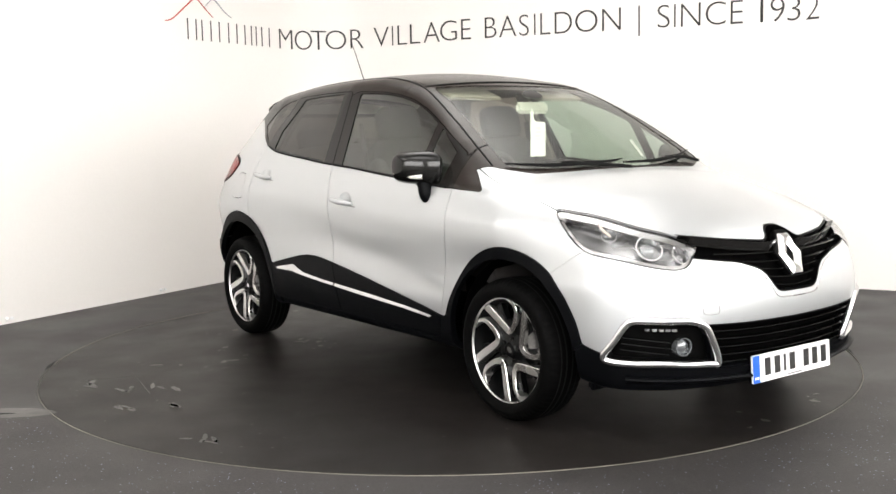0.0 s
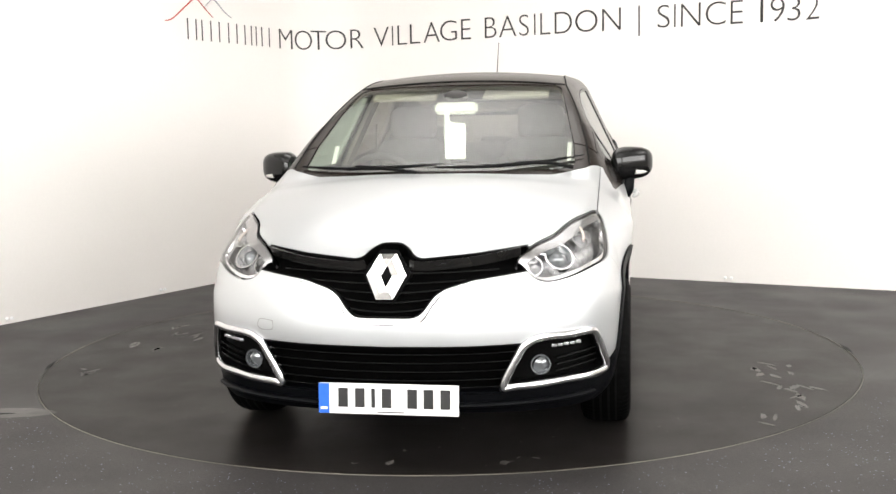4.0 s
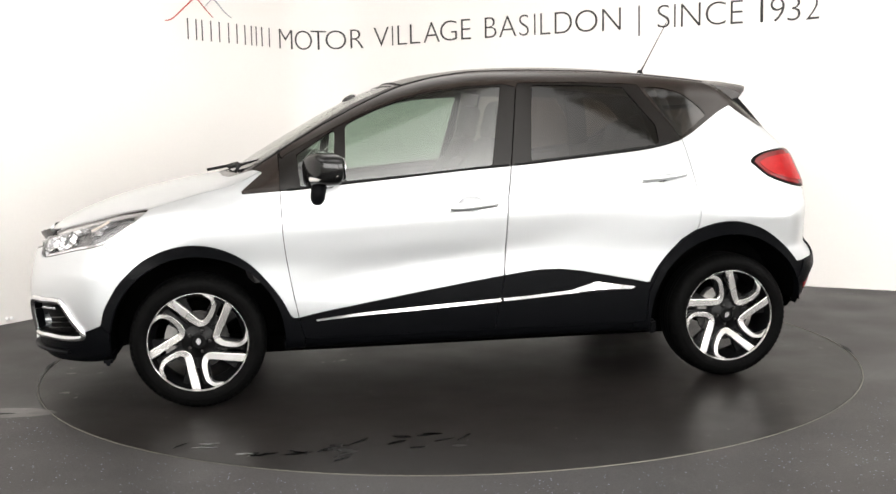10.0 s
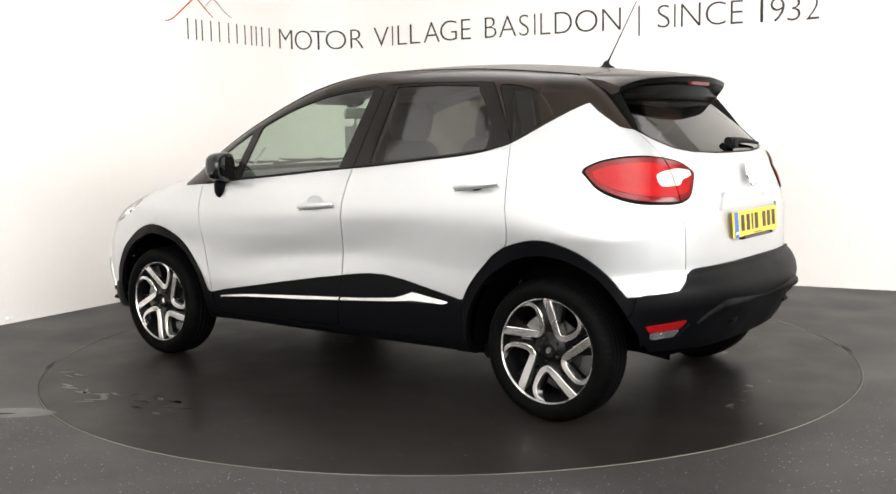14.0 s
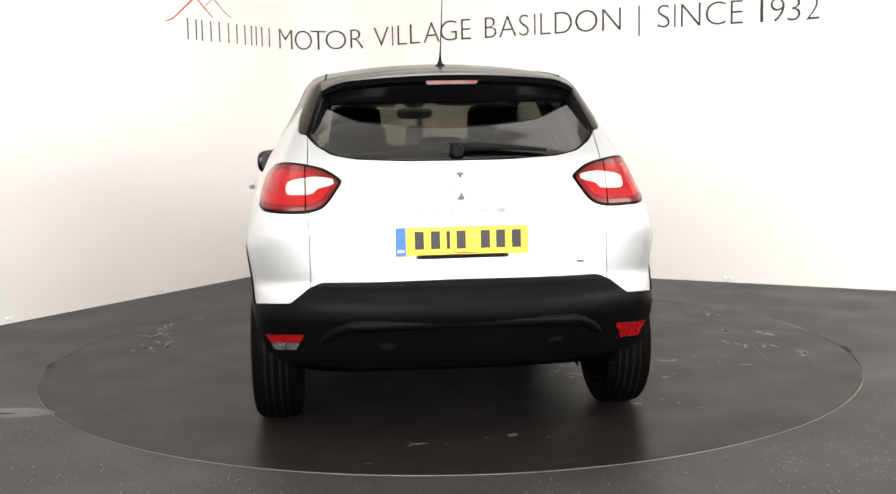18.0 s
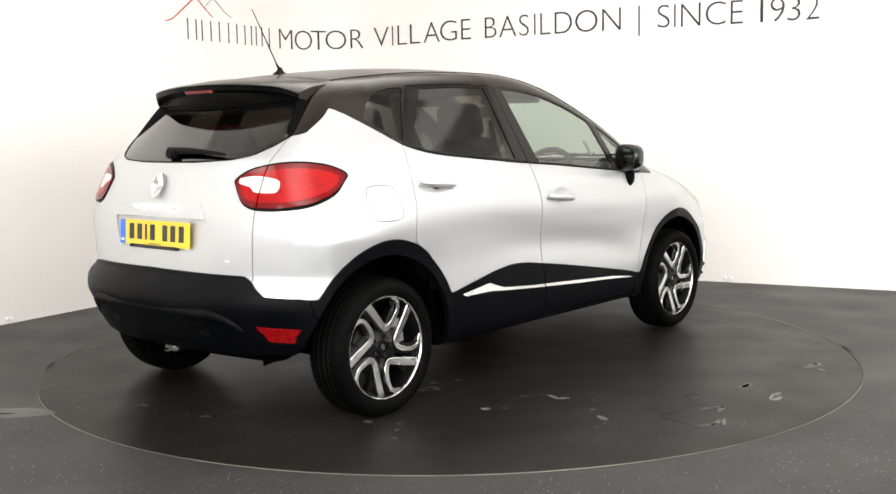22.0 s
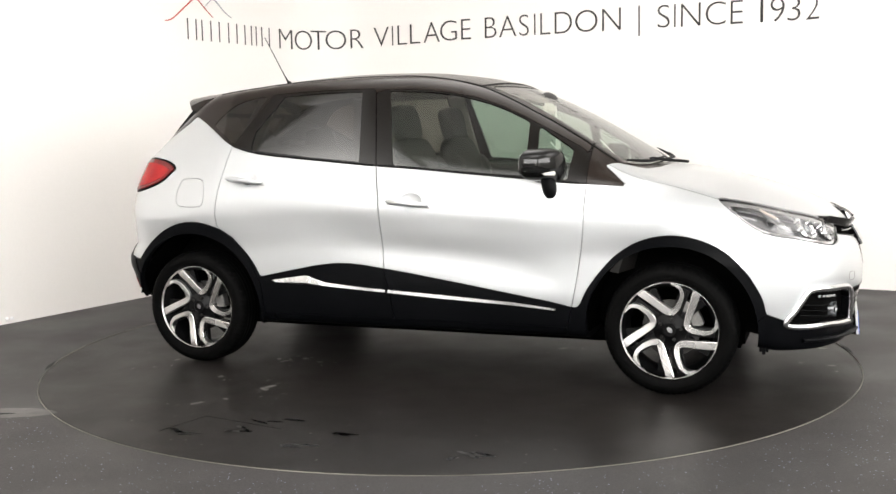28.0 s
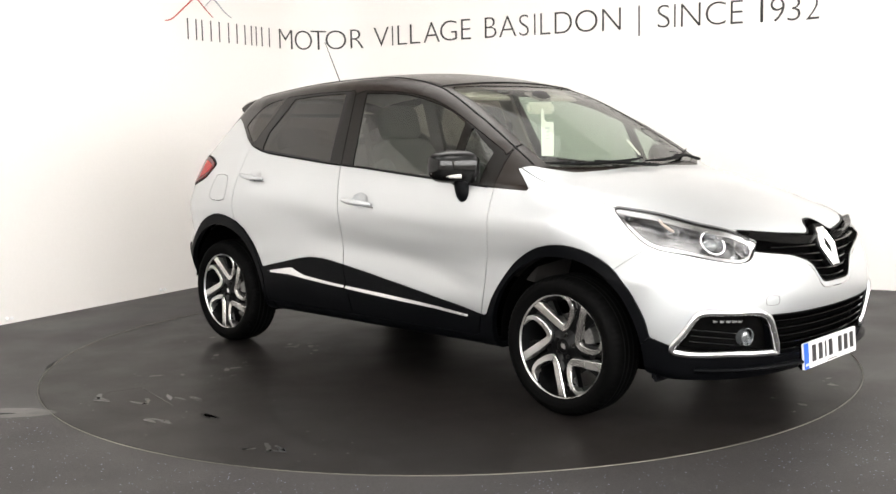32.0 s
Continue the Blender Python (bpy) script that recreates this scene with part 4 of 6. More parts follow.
def badge(parent, where, w, h, depth, tilt, core=None):
    m = where @ Matrix.Rotation(radians(tilt), 4, "Y") @ Matrix.Rotation(radians(90), 4, "Y") @ Matrix.Rotation(radians(90), 4, "Z")
    bm = bmesh.new()
    outer = diamond(w, h)
    # bevelled ring: outer rim low, ridge high, inner rim low
    order_in = [(-0.02 * w, 0.44 * h), (0.02 * w, 0.44 * h), (0.27 * w, 0.0), (0.02 * w, -0.44 * h), (-0.02 * w, -0.44 * h), (-0.27 * w, 0.0)]
    A = [bm.verts.new((x, y, 0)) for x, y in outer]
    B = [bm.verts.new((x * 0.97, y * 0.97, depth * 0.55)) for x, y in outer]
    C = [bm.verts.new(((x + u) / 2, (y + v) / 2, depth)) for (x, y), (u, v) in zip(outer, order_in)]
    D = [bm.verts.new((u, v, depth * 0.5)) for u, v in order_in]
    E = [bm.verts.new((u, v, 0)) for u, v in order_in]
    for P, Q in ((A, B), (B, C), (C, D), (D, E)):
        for k in range(6):
            j = (k + 1) % 6
            bm.faces.new((P[k], P[j], Q[j], Q[k]))
    bmesh.ops.recalc_face_normals(bm, faces=bm.faces)
    bmesh.ops.transform(bm, matrix=m, verts=bm.verts)
    ob = part("badge", bm, CHROME, parent, "plain chrome diamond badge")
    bm = prism(order_in, depth * 0.25, m)
    part("badge_core", bm, core or DEEP_BLACK, ob)
    return ob


gx = front_x(0, 0.73)
bm = prism([(x, y) for x, y in diamond(0.092, 0.098, 0.36)], 0.03, Matrix.Translation((gx - 0.034, 0, 0.718)) @ Matrix.Rotation(radians(-27), 4, "Y") @ Matrix.Rotation(radians(90), 4, "Y") @ Matrix.Rotation(radians(90), 4, "Z"), 0.004)
part("badge_mount", bm, DEEP_BLACK, grille_ob)
badge(grille_ob, Matrix.Translation((gx - 0.006, 0, 0.721)), 0.076, 0.090, 0.020, -27)

both("lower_grille", shifted(low_grille, -0.05), INNER, car, "black lower front grille")
low_ob = car.children[-1]
edge = split(low_grille, np.maximum(outline(Y(low_grille), Z(low_grille), LOW_GRILLE), 1.7 - X(low_grille)) + 0.006)[1]
both("grille_edge", flanged(shifted(edge, 0.001), 0.05), PLASTIC, low_ob)
for z, w in ((0.445, 0.465), (0.412, 0.455), (0.379, 0.44), (0.346, 0.43), (0.316, 0.41)):
    part("slat", sweep(front_path(z, w, 0.014, bow=0.010), [(-0.014, -0.006), (0.007, -0.002), (0.008, 0.003), (-0.014, 0.006)]), GLOSS_BLACK, low_ob)

# fog lamp pods
for sgn in (1, -1):
    flip = (lambda m: m) if sgn == 1 else mirrored
    side = (lambda bm: bm) if sgn == 1 else mirror_bm
    pod_d = np.maximum(outline(Y(fog_pod) - X(fog_pod), Z(fog_pod), FOG_IN), 1.6 - X(fog_pod))
    hollow, trim = split(fog_pod, pod_d)
    pod = panel("fog_lamp_pod", flip(shifted(hollow, -0.035)), DEEP_BLACK, car, "black fog lamp recess with chrome trim")
    panel("recess_edge", flip(flanged(shifted(trim, 0.001), 0.036)), DEEP_BLACK, pod)
    ring = FOG_OUT
    cs, cz = np.mean([q[0] for q in ring]), np.mean([q[1] for q in ring])
    path = []
    for s0, z0 in ring:
        w = math.hypot(s0 - cs, z0 - cz)
        s1, z1 = s0 + (cs - s0) / w * 0.016, z0 + (cz - z0) / w * 0.011
        x = root(lambda q: (q, s1 + q, z1), 1.3, 2.4)
        path.append((x + 0.002, s1 + x, z1))
    part("chrome_trim", side(sweep(path, [(0.0155 * math.cos(a), 0.0155 * math.sin(a)) for a in np.linspace(0, 2 * math.pi, 11)[:-1]], closed=True, up=(0.8, 0.6, 0.0))), SATIN, pod, "polished chrome surround", smooth=60)
    m = Matrix.Translation((front_x(0.545, 0.395) - 0.03, 0.545, 0.395)) @ Matrix.Rotation(radians(12), 4, "Z")
    bm = lathe([(0.0, 0.006), (0.018, 0.004), (0.027, -0.004), (0.030, -0.006), (0.032, 0.006), (0.037, 0.006), (0.040, -0.02)], 28, "x", m)
    part("fog_lamp", side(bm), PROJECTOR, pod, "round clear fog lamp", smooth=40)
    bm = bmesh.new()
    for k in range(5):
        y = 0.595 + 0.021 * k
        z = 0.466 + 0.001 * k
        box(bm, front_x(y, z) - 0.016, y, z, 0.012, 0.018, 0.010, 0.001)
    part("daytime_lamp", side(bm), SATIN, pod, "row of white daytime lights")
    for low in (0.372, 0.396, 0.420):
        rib = [(front_x(yy, low + 0.15 * (yy - 0.62)) - 0.022, yy, low + 0.15 * (yy - 0.62)) for yy in (0.60, 0.65, 0.70, 0.735)]
        part("slat", side(sweep(rib, [(-0.01, -0.004), (0.008, -0.002), (0.008, 0.002), (-0.01, 0.004)])), GLOSS_BLACK, pod)


# grey for the tow cover's seam and the painted shadow under the handles
SEAM_SHADE = material("seam_and_shade_grey", (0.22, 0.22, 0.215), 0.4, metal=0.2, coat=1.0)


# ---- number plates: characters become plain bars ----
def number_plate(name, m, face, parent):
    bm = boxed(0, 0, 0, 0.012, 0.520, 0.111, 0.002, None)
    bmesh.ops.transform(bm, matrix=m, verts=bm.verts)
    plate = part(name, bm, face, parent, "number plate with plain dark bars")
    bm = boxed(0.0066, -0.240, 0, 0.002, 0.040, 0.109)
    bmesh.ops.transform(bm, matrix=m, verts=bm.verts)
    part("blue_band", bm, BLUE, plate)
    bm = boxed(0.0082, -0.240, -0.036, 0.001, 0.026, 0.010)
    bmesh.ops.transform(bm, matrix=m, verts=bm.verts)
    part("band_mark", bm, PLATE_WHITE, plate)
    for y in (-0.168, -0.105, -0.055, -0.005, 0.090, 0.150, 0.212):
        w = 0.014 if y == -0.055 else 0.036
        bm = boxed(0.0066, y, 0.004, 0.002, w, 0.070)
        bmesh.ops.transform(bm, matrix=m, verts=bm.verts)
        part("bar", bm, INK, plate)
    bm = boxed(0.0064, 0.01, -0.047, 0.0015, 0.10, 0.004)
    bmesh.ops.transform(bm, matrix=m, verts=bm.verts)
    part("small_bar", bm, INK, plate)
    return plate


number_plate("front_plate", pose(2.106, 0, 0.278) @ Matrix.Rotation(radians(-4), 4, "Y"), PLATE_WHITE, car)
part("plate_mount", boxed(2.094, 0, 0.270, 0.03, 0.50, 0.10, 0.006), PLASTIC, car)
px = rear_x(0, 0.83)
number_plate("rear_plate", pose(px - 0.001, 0, 0.820, 0, 0, 180) @ Matrix.Rotation(radians(-4), 4, "Y"), PLATE_YELLOW, tailgate)
bm = boxed(px - 0.004, 0.0, 0.760, 0.02, 0.36, 0.016, 0.003)
part("plate_holder", bm, GLOSS_BLACK, tailgate)
for y in (-0.17, 0.17):
    part("holder_screw", lathe([(0, -0.004), (0.006, -0.003), (0.007, 0.0)], 12, "x", Matrix.Translation((px - 0.016, y, 0.760))), BRAKE, tailgate)
# handle strip above the plate, its raised word as plain bars
strip_poly = [(-0.1, 0.892), (0.345, 0.890), (0.342, 0.898), (0.302, 0.958), (0.292, 0.963), (-0.1, 0.963)]
strip_mesh = split(gate, np.maximum(outline(Y(gate), Z(gate), strip_poly), X(gate) + 1.5))[0]
strip = both("tailgate_strip", flanged(shifted(strip_mesh, 0.014), 0.02), PAINT, tailgate, "silver-white tailgate handle strip")
for k in range(6):
    y = 0.155 - 0.062 * k
    part("raised_bar", boxed(rear_x(abs(y), 0.935) - 0.017, y, 0.936, 0.008, 0.032, 0.020, 0.002), CHROME, strip)
badge(tailgate, Matrix.Translation((rear_x(0, 1.03) - 0.016, 0, 1.03)) @ Matrix.Rotation(math.pi, 4, "Z"), 0.042, 0.055, 0.014, -20, PAINT)
part("model_mark", boxed(rear_x(0.475, 0.722) - 0.001, -0.475, 0.722, 0.005, 0.034, 0.010, 0.001, Matrix.Rotation(radians(14), 4, "Z")), CHROME, tailgate)


# ---- rear bumper details ----
for sgn in (1, -1):
    side = (lambda bm: bm) if sgn == 1 else mirror_bm
    flip = (lambda m: m) if sgn == 1 else mirrored
    red = [(0.612, 0.467), (0.772, 0.453), (0.752, 0.424), (0.636, 0.433)]
    low = [(0.637, 0.431), (0.751, 0.422), (0.738, 0.394), (0.646, 0.400)]
    back = split(rear_skirt, X(rear_skirt) + 1.5)[0]
    f = panel("rear_fog_lamp", flip(flanged(shifted(split(back, outline(Y(back), Z(back), red))[0], 0.016), 0.01)), FOG_RED, rear_skirt_ob, "red rear fog reflector")
    panel("reversing_lens", flip(flanged(shifted(split(back, outline(Y(back), Z(back), low))[0], 0.016), 0.01)), LAMP_SILVER if sgn == 1 else FOG_RED, f)
    bm = tube(spline([(rear_x(y, z) - 0.014, y, z) for y, z in ((0.60, 0.44), (0.634, 0.396), (0.665, 0.386), (0.72, 0.384), (0.755, 0.40))], 4), 0.004, 6)
    part("lamp_bezel", side(bm), PLASTIC, rear_skirt_ob, smooth=60)
lip = [(-0.555, 0.43), (-0.52, 0.463), (-0.455, 0.497), (-0.33, 0.505), (0.33, 0.505), (0.455, 0.497), (0.52, 0.463), (0.555, 0.43)]
pts = spline([(rear_x(abs(y), z) - 0.014, y, z) for y, z in lip], 6)
part("bumper_ridge", tube([(x + 0.010, y, z) for x, y, z in pts], 0.028, 12, [0.008 + 0.018 * math.sin(math.pi * k / (len(pts) - 1)) ** 0.4 for k in range(len(pts))]), PLASTIC, rear_skirt_ob, smooth=60)
for y in (0.30, -0.36):
    part("parking_sensor", boxed(rear_x(abs(y), 0.42) - 0.010, y, 0.42, 0.03, 0.07, 0.028, 0.008), PLASTIC, rear_skirt_ob)
part("rear_axle", tube([(-1.25, -0.6, 0.28), (-1.2, 0, 0.27), (-1.25, 0.6, 0.28)], 0.045, 10), INNER, car, smooth=60)


# lip along the foot of the front bumper, air deflectors at the wheels, towing eye cover
for sgn in (1, -1):
    lip_path = [(front_x(float(y), 0.262) + 0.010, float(y) * sgn, 0.250 + 0.03 * float(y)) for y in np.linspace(0.25, 0.72, 12)]
    part("front_lip", sweep(lip_path, [(0.026 * math.cos(a), 0.011 * math.sin(a)) for a in np.linspace(0, 2 * math.pi, 13)[:-1]]), PLASTIC, car, smooth=60)
    for x, z in ((1.70, 0.235), (-0.93, 0.255)):
        part("wheel_deflector", boxed(x, 0.68 * sgn, z, 0.04, 0.15, 0.07, 0.012), PLASTIC, car)
square = [(0.438, 0.558), (0.495, 0.561), (0.499, 0.527), (0.442, 0.526), (0.438, 0.558)]
part("tow_eye_seam", tube([(front_x(y, z) + 0.0002, -y, z) for y, z in spline(square, 4)], 0.0013, 6), SEAM_SHADE, front_bumper)


# ---- sill strips, handles, mirrors ----
def chrome_strip(x0, x1):
    xs = np.linspace(x0, x1, 26)
    top = np.interp(xs, [-0.80, -0.70, -0.595, -0.55, -0.48, -0.255, 0.155, 0.54, 0.747], [0.482, 0.500, 0.519, 0.501, 0.478, 0.459, 0.438, 0.414, 0.392])
    bot = np.interp(xs, [-0.80, -0.785, -0.50, 0.155, 0.54, 0.747], [0.476, 0.466, 0.457, 0.414, 0.396, 0.380])
    bm = bmesh.new()
    cols = []
    for x, a, b in zip(xs, top, bot):
        x = float(x)
        ya, yb, ym = side_y(x, float(a)), side_y(x, float(b)), side_y(x, float(a + b) / 2)
        cols.append([bm.verts.new((x, ya + 0.004, a)), bm.verts.new((x, ym + 0.016, a + 0.78 * (b - a))), bm.verts.new((x, yb + 0.006, b))])
    for p, q in zip(cols, cols[1:]):
        for k in range(2):
            bm.faces.new((p[k], q[k], q[k + 1], p[k + 1]))
    bmesh.ops.recalc_face_normals(bm, faces=bm.faces)
    return bm


def grip(x0, z0, x1, z1):
    pts = []
    for k in range(13):
        t = k / 12
        x, z = x0 + (x1 - x0) * t, z0 + (z1 - z0) * t
        pts.append((x, side_y(x, z) + 0.012 + 0.026 * math.sin(math.pi * min(max(t, 0.02), 0.98)) ** 0.6, z))
    rr = [0.007 + 0.008 * math.sin(math.pi * k / 12) ** 0.5 for k in range(13)]
    return tube(pts, 0.012, 10, rr)


def dish(x, z, w, h, y_out):
    bm = bmesh.new()
    n = 28
    ring = [bm.verts.new((x + w * math.cos(2 * math.pi * k / n), side_y(x + w * math.cos(2 * math.pi * k / n), z + h * math.sin(2 * math.pi * k / n)) + 0.0015, z + h * math.sin(2 * math.pi * k / n))) for k in range(n)]
    mid = [bm.verts.new((x + 0.8 * w * math.cos(2 * math.pi * k / n), side_y(x, z) - 0.0075, z + 0.8 * h * math.sin(2 * math.pi * k / n))) for k in range(n)]
    for k in range(n):
        j = (k + 1) % n
        bm.faces.new((ring[k], ring[j], mid[j], mid[k]))
    bm.faces.new(mid)
    bmesh.ops.recalc_face_normals(bm, faces=bm.faces)
    return bm


front_doors = [o for o in car.children if o.name.split(".")[0] == "front_door"]
rear_doors = [o for o in car.children if o.name.split(".")[0] == "rear_door"]
for i, sgn in enumerate((1, -1)):
    side = (lambda bm: bm) if sgn == 1 else mirror_bm
    part("chrome_strip", side(chrome_strip(-0.128, 0.747)), SATIN, front_doors[i], "polished chrome sill strip")
    part("chrome_strip", side(chrome_strip(-0.80, -0.140)), SATIN, rear_doors[i], "polished chrome sill strip")
    h = part("door_handle", side(grip(0.110, 0.886, -0.115, 0.905)), PAINT, front_doors[i], "silver-white pull handle", smooth=60)
    part("handle_recess", side(dish(0.012, 0.904, 0.060, 0.040, 0)), PAINT, h, smooth=50)
    # grey bar below each grip: the handle's shadow put into colour
    part("handle_gap", side(tube([(x, side_y(x, z) + 0.004, z - 0.014) for x, z in ((0.115, 0.884), (0.06, 0.888), (0.0, 0.893), (-0.06, 0.899), (-0.118, 0.904))], 0.003, 6)), SEAM_SHADE, h)
    h = part("door_handle", side(grip(-0.838, 0.997, -1.062, 1.020)), PAINT, rear_doors[i], "silver-white pull handle", smooth=60)
    part("handle_recess", side(dish(-0.940, 1.016, 0.058, 0.038, 0)), PAINT, h, smooth=50)
    part("handle_gap", side(tube([(x, side_y(x, z) + 0.004, z - 0.014) for x, z in ((-0.834, 0.995), (-0.90, 1.002), (-0.95, 1.007), (-1.0, 1.012), (-1.064, 1.019))], 0.003, 6)), SEAM_SHADE, h)
    # black belt seal
    for door, x0, x1 in ((front_doors[i], 0.86, -0.185), (rear_doors[i], -0.21, -1.02)):
        pts = [(float(x), side_y(float(x), float(BELT(x)) + 0.004) + 0.003, float(BELT(x)) + 0.003) for x in np.linspace(x0, x1, 14)]
        part("belt_seal", side(tube(pts, 0.006, 6)), GASKET, door, smooth=60)
    # mirror
    bm = bmesh.new()
    bmesh.ops.create_uvsphere(bm, u_segments=28, v_segments=18, radius=1.0)
    for v in bm.verts:
        x, y, z = v.co
        e = 0.64
        x, y, z = (math.copysign(abs(c) ** e, c) for c in (x, y, z))
        out = (y + 1) / 2
        xx = 0.075 * x * (1 - 0.25 * out) if x > 0 else 0.045 * x
        zz = z * (0.062 - 0.010 * out) + 0.004 * out
        if z < 0 and y < -0.2:
            zz *= 1.1
        v.co = (0.705 + (1.5 if xx > 0 else 1.0) * xx - 0.07 * out, 0.876 + 0.098 * y, 1.078 + zz * 1.36)
    mir = part("door_mirror", side(bm), GLOSS_BLACK, front_doors[i], "gloss black door mirror", smooth=60)
    bm = tube(spline([(0.725, 0.836, 0.93), (0.722, 0.850, 0.965), (0.714, 0.852, 1.01), (0.70, 0.856, 1.05)], 4), 0.03, 12, [0.028, 0.031, 0.033, 0.035, 0.035, 0.035, 0.035, 0.036, 0.038, 0.041, 0.044, 0.048, 0.05])
    part("mirror_arm", side(bm), PLASTIC, mir, smooth=60)
    bm = tube(spline([(0.755, 0.892, 1.040), (0.728, 0.922, 1.041), (0.690, 0.947, 1.046), (0.634, 0.962, 1.056)], 5), 0.011, 8)
    part("side_indicator", side(bm), WHITE_LENS, mir, "clear indicator strip", smooth=60)
    bm = prism([(0.066 * math.copysign(abs(math.cos(a)) ** 0.6, math.cos(a)), 0.054 * math.copysign(abs(math.sin(a)) ** 0.6, math.sin(a))) for a in np.linspace(0, 2 * math.pi, 33)[:-1]], 0.003, Matrix.Translation((0.624, 0.880, 1.082)) @ Matrix.Rotation(radians(-90), 4, "Y") @ Matrix.Rotation(radians(90), 4, "Z"))
    for v in bm.verts:
        v.co.x -= 0.357 * (v.co.y - 0.880)
    part("mirror_glass", side(bm), MIRROR, mir, "mirror glass")


# ---- roof: spoiler, aerial, wipers ----
def spoiler():
    bm = bmesh.new()
    ys = np.linspace(-0.532, 0.532, 33)
    rows = []
    for y in ys:
        y = float(y)
        a = abs(y)
        x0 = -1.32
        xr = -1.63 + 0.36 * a * a + 0.9 * max(a - 0.40, 0) ** 1.5
        z0 = top_z(x0, a) + 0.001
        zr = 1.478 - 0.10 * a * a - 2.0 * max(a - 0.42, 0) ** 2
        mid = ((x0 + xr) / 2, (z0 + zr) / 2 + 0.006)
        low = 0.028
        prof = [(x0, z0), mid, (xr + 0.02, zr + 0.003), (xr, zr - 0.006), (xr + 0.005, zr - low), (xr + 0.06, zr - low - 0.012), (xr + 0.13, zr - low - 0.028), (x0 - 0.03, z0 - 0.05)]
        rows.append([bm.verts.new((p, y, q)) for p, q in prof])
    n = len(rows[0])
    for a, b in zip(rows, rows[1:]):
        for k in range(n):
            bm.faces.new((a[k], a[(k + 1) % n], b[(k + 1) % n], b[k])).material_index = 1 if k >= 3 else 0
    bm.faces.new(rows[0]), bm.faces.new(rows[-1])
    bmesh.ops.recalc_face_normals(bm, faces=bm.faces)
    sp = part("roof_spoiler", bm, ROOF_PAINT, tailgate, "dark metallic roof spoiler with a black underside", smooth=35)
    sp.data.materials.append(DEEP_BLACK)
    # dark panel under the lip, down to the glass
    bm = bmesh.new()
    rows = []
    for y in np.linspace(-0.50, 0.50, 21):
        y = float(y)
        a = abs(y)
        xt = -1.63 + 0.36 * a * a + 0.065
        zt = 1.478 - 0.10 * a * a - 0.038
        xg = rear_x(a, 1.375) - 0.004
        rows.append([bm.verts.new((xt, y, zt)), bm.verts.new((xg - 0.02, y, 1.392)), bm.verts.new((xg, y, 1.372)), bm.verts.new((xg + 0.03, y, 1.40))])
    for a, b in zip(rows, rows[1:]):
        for k in range(4):
            bm.faces.new((a[k], a[(k + 1) % 4], b[(k + 1) % 4], b[k]))
    bm.faces.new(rows[0]), bm.faces.new(rows[-1])
    bmesh.ops.recalc_face_normals(bm, faces=bm.faces)
    part("under_spoiler_panel", bm, DEEP_BLACK, sp, smooth=40)
    bm = boxed(-1.611, 0, 1.444, 0.02, 0.210, 0.018, 0.004)
    part("high_brake_lamp", bm, RED_DEEP, sp, "red high-level brake lamp")
    for sgn in (1, -1):
        side = (lambda b: b) if sgn == 1 else mirror_bm
        bm = bmesh.new()
        path = [(1.435, 0.512), (1.38, 0.532), (1.31, 0.558), (1.245, 0.580)]
        rows = []
        for k, (z, y) in enumerate(path):
            xs_ = rear_x(y, z)
            w = 0.07 * (1 - k / 3.2)
            rows.append([bm.verts.new((xs_ + 0.02, y + 0.006, z)), bm.verts.new((xs_ - w * 0.8, y - 0.004, z)), bm.verts.new((xs_ - w * 0.75, y - 0.014, z)), bm.verts.new((xs_ + 0.01, y - 0.05, z))])
        for a, b in zip(rows, rows[1:]):
            for k in range(4):
                bm.faces.new((a[k], a[(k + 1) % 4], b[(k + 1) % 4], b[k]))
        bm.faces.new(rows[0]), bm.faces.new(rows[-1])
        bmesh.ops.recalc_face_normals(bm, faces=bm.faces)
        part("spoiler_blade", side(bm), DEEP_BLACK, sp, smooth=50)


spoiler()
zr = top_z(-1.13, 0)
bm = lathe([(0.0, 0.034), (0.007, 0.03), (0.014, 0.012), (0.026, 0.002), (0.030, -0.006)], 20, "z", Matrix.Translation((-1.135, 0, zr)) @ Matrix.Diagonal((1.5, 0.85, 1.0, 1.0)))
aerial = part("roof_aerial", bm, GASKET, car, "black whip aerial", smooth=50)
part("whip", tube([(-1.140, 0, zr + 0.02), (-1.163, 0, zr + 0.06), (-1.295, 0, zr + 0.30)], 0.003, 8, [0.007, 0.0032, 0.0018]), GASKET, aerial, smooth=60)
# roof channels and screen-edge seal
for sgn in (1, -1):
    side = (lambda b: b) if sgn == 1 else mirror_bm
    pts = []
    for x in list(np.linspace(1.015, 0.12, 24)) + list(np.linspace(0.08, -1.28, 20)):
        y = float(np.interp(x, [-2, 0.0, 0.119, 0.296, 0.59, 0.84, 1.019], [0.515, 0.515, 0.526, 0.543, 0.613, 0.663, 0.688]))
        pts.append((float(x), y, top_z(float(x), y) - 0.001))
    part("roof_channel", side(tube(pts, 0.005, 6)), GASKET, car, smooth=60)
pts = []
for y in np.linspace(-0.535, 0.535, 21):
    z = 1.503 - 0.10 * y * y
    pts.append((root(lambda q: (q, abs(float(y)), z), 0.0, 2.2), float(y), z + 0.001))
part("screen_seal", tube(pts, 0.005, 6), GASKET, car, smooth=60)


def wiper(points, name="wiper"):
    pts = spline(points, 6)
    n = len(pts)
    ob = part(name, tube(pts, 0.01, 8, [0.003 + 0.006 * math.sin(math.pi * min(k / (n - 1) + 0.05, 1)) for k in range(n)]), GASKET, car, "black wiper", smooth=60)
    return ob


def screen_pt(y, z, out=0.012):
    return (front_x_screen(abs(y), z) + 0.4 * out, y, z + 0.7 * out)


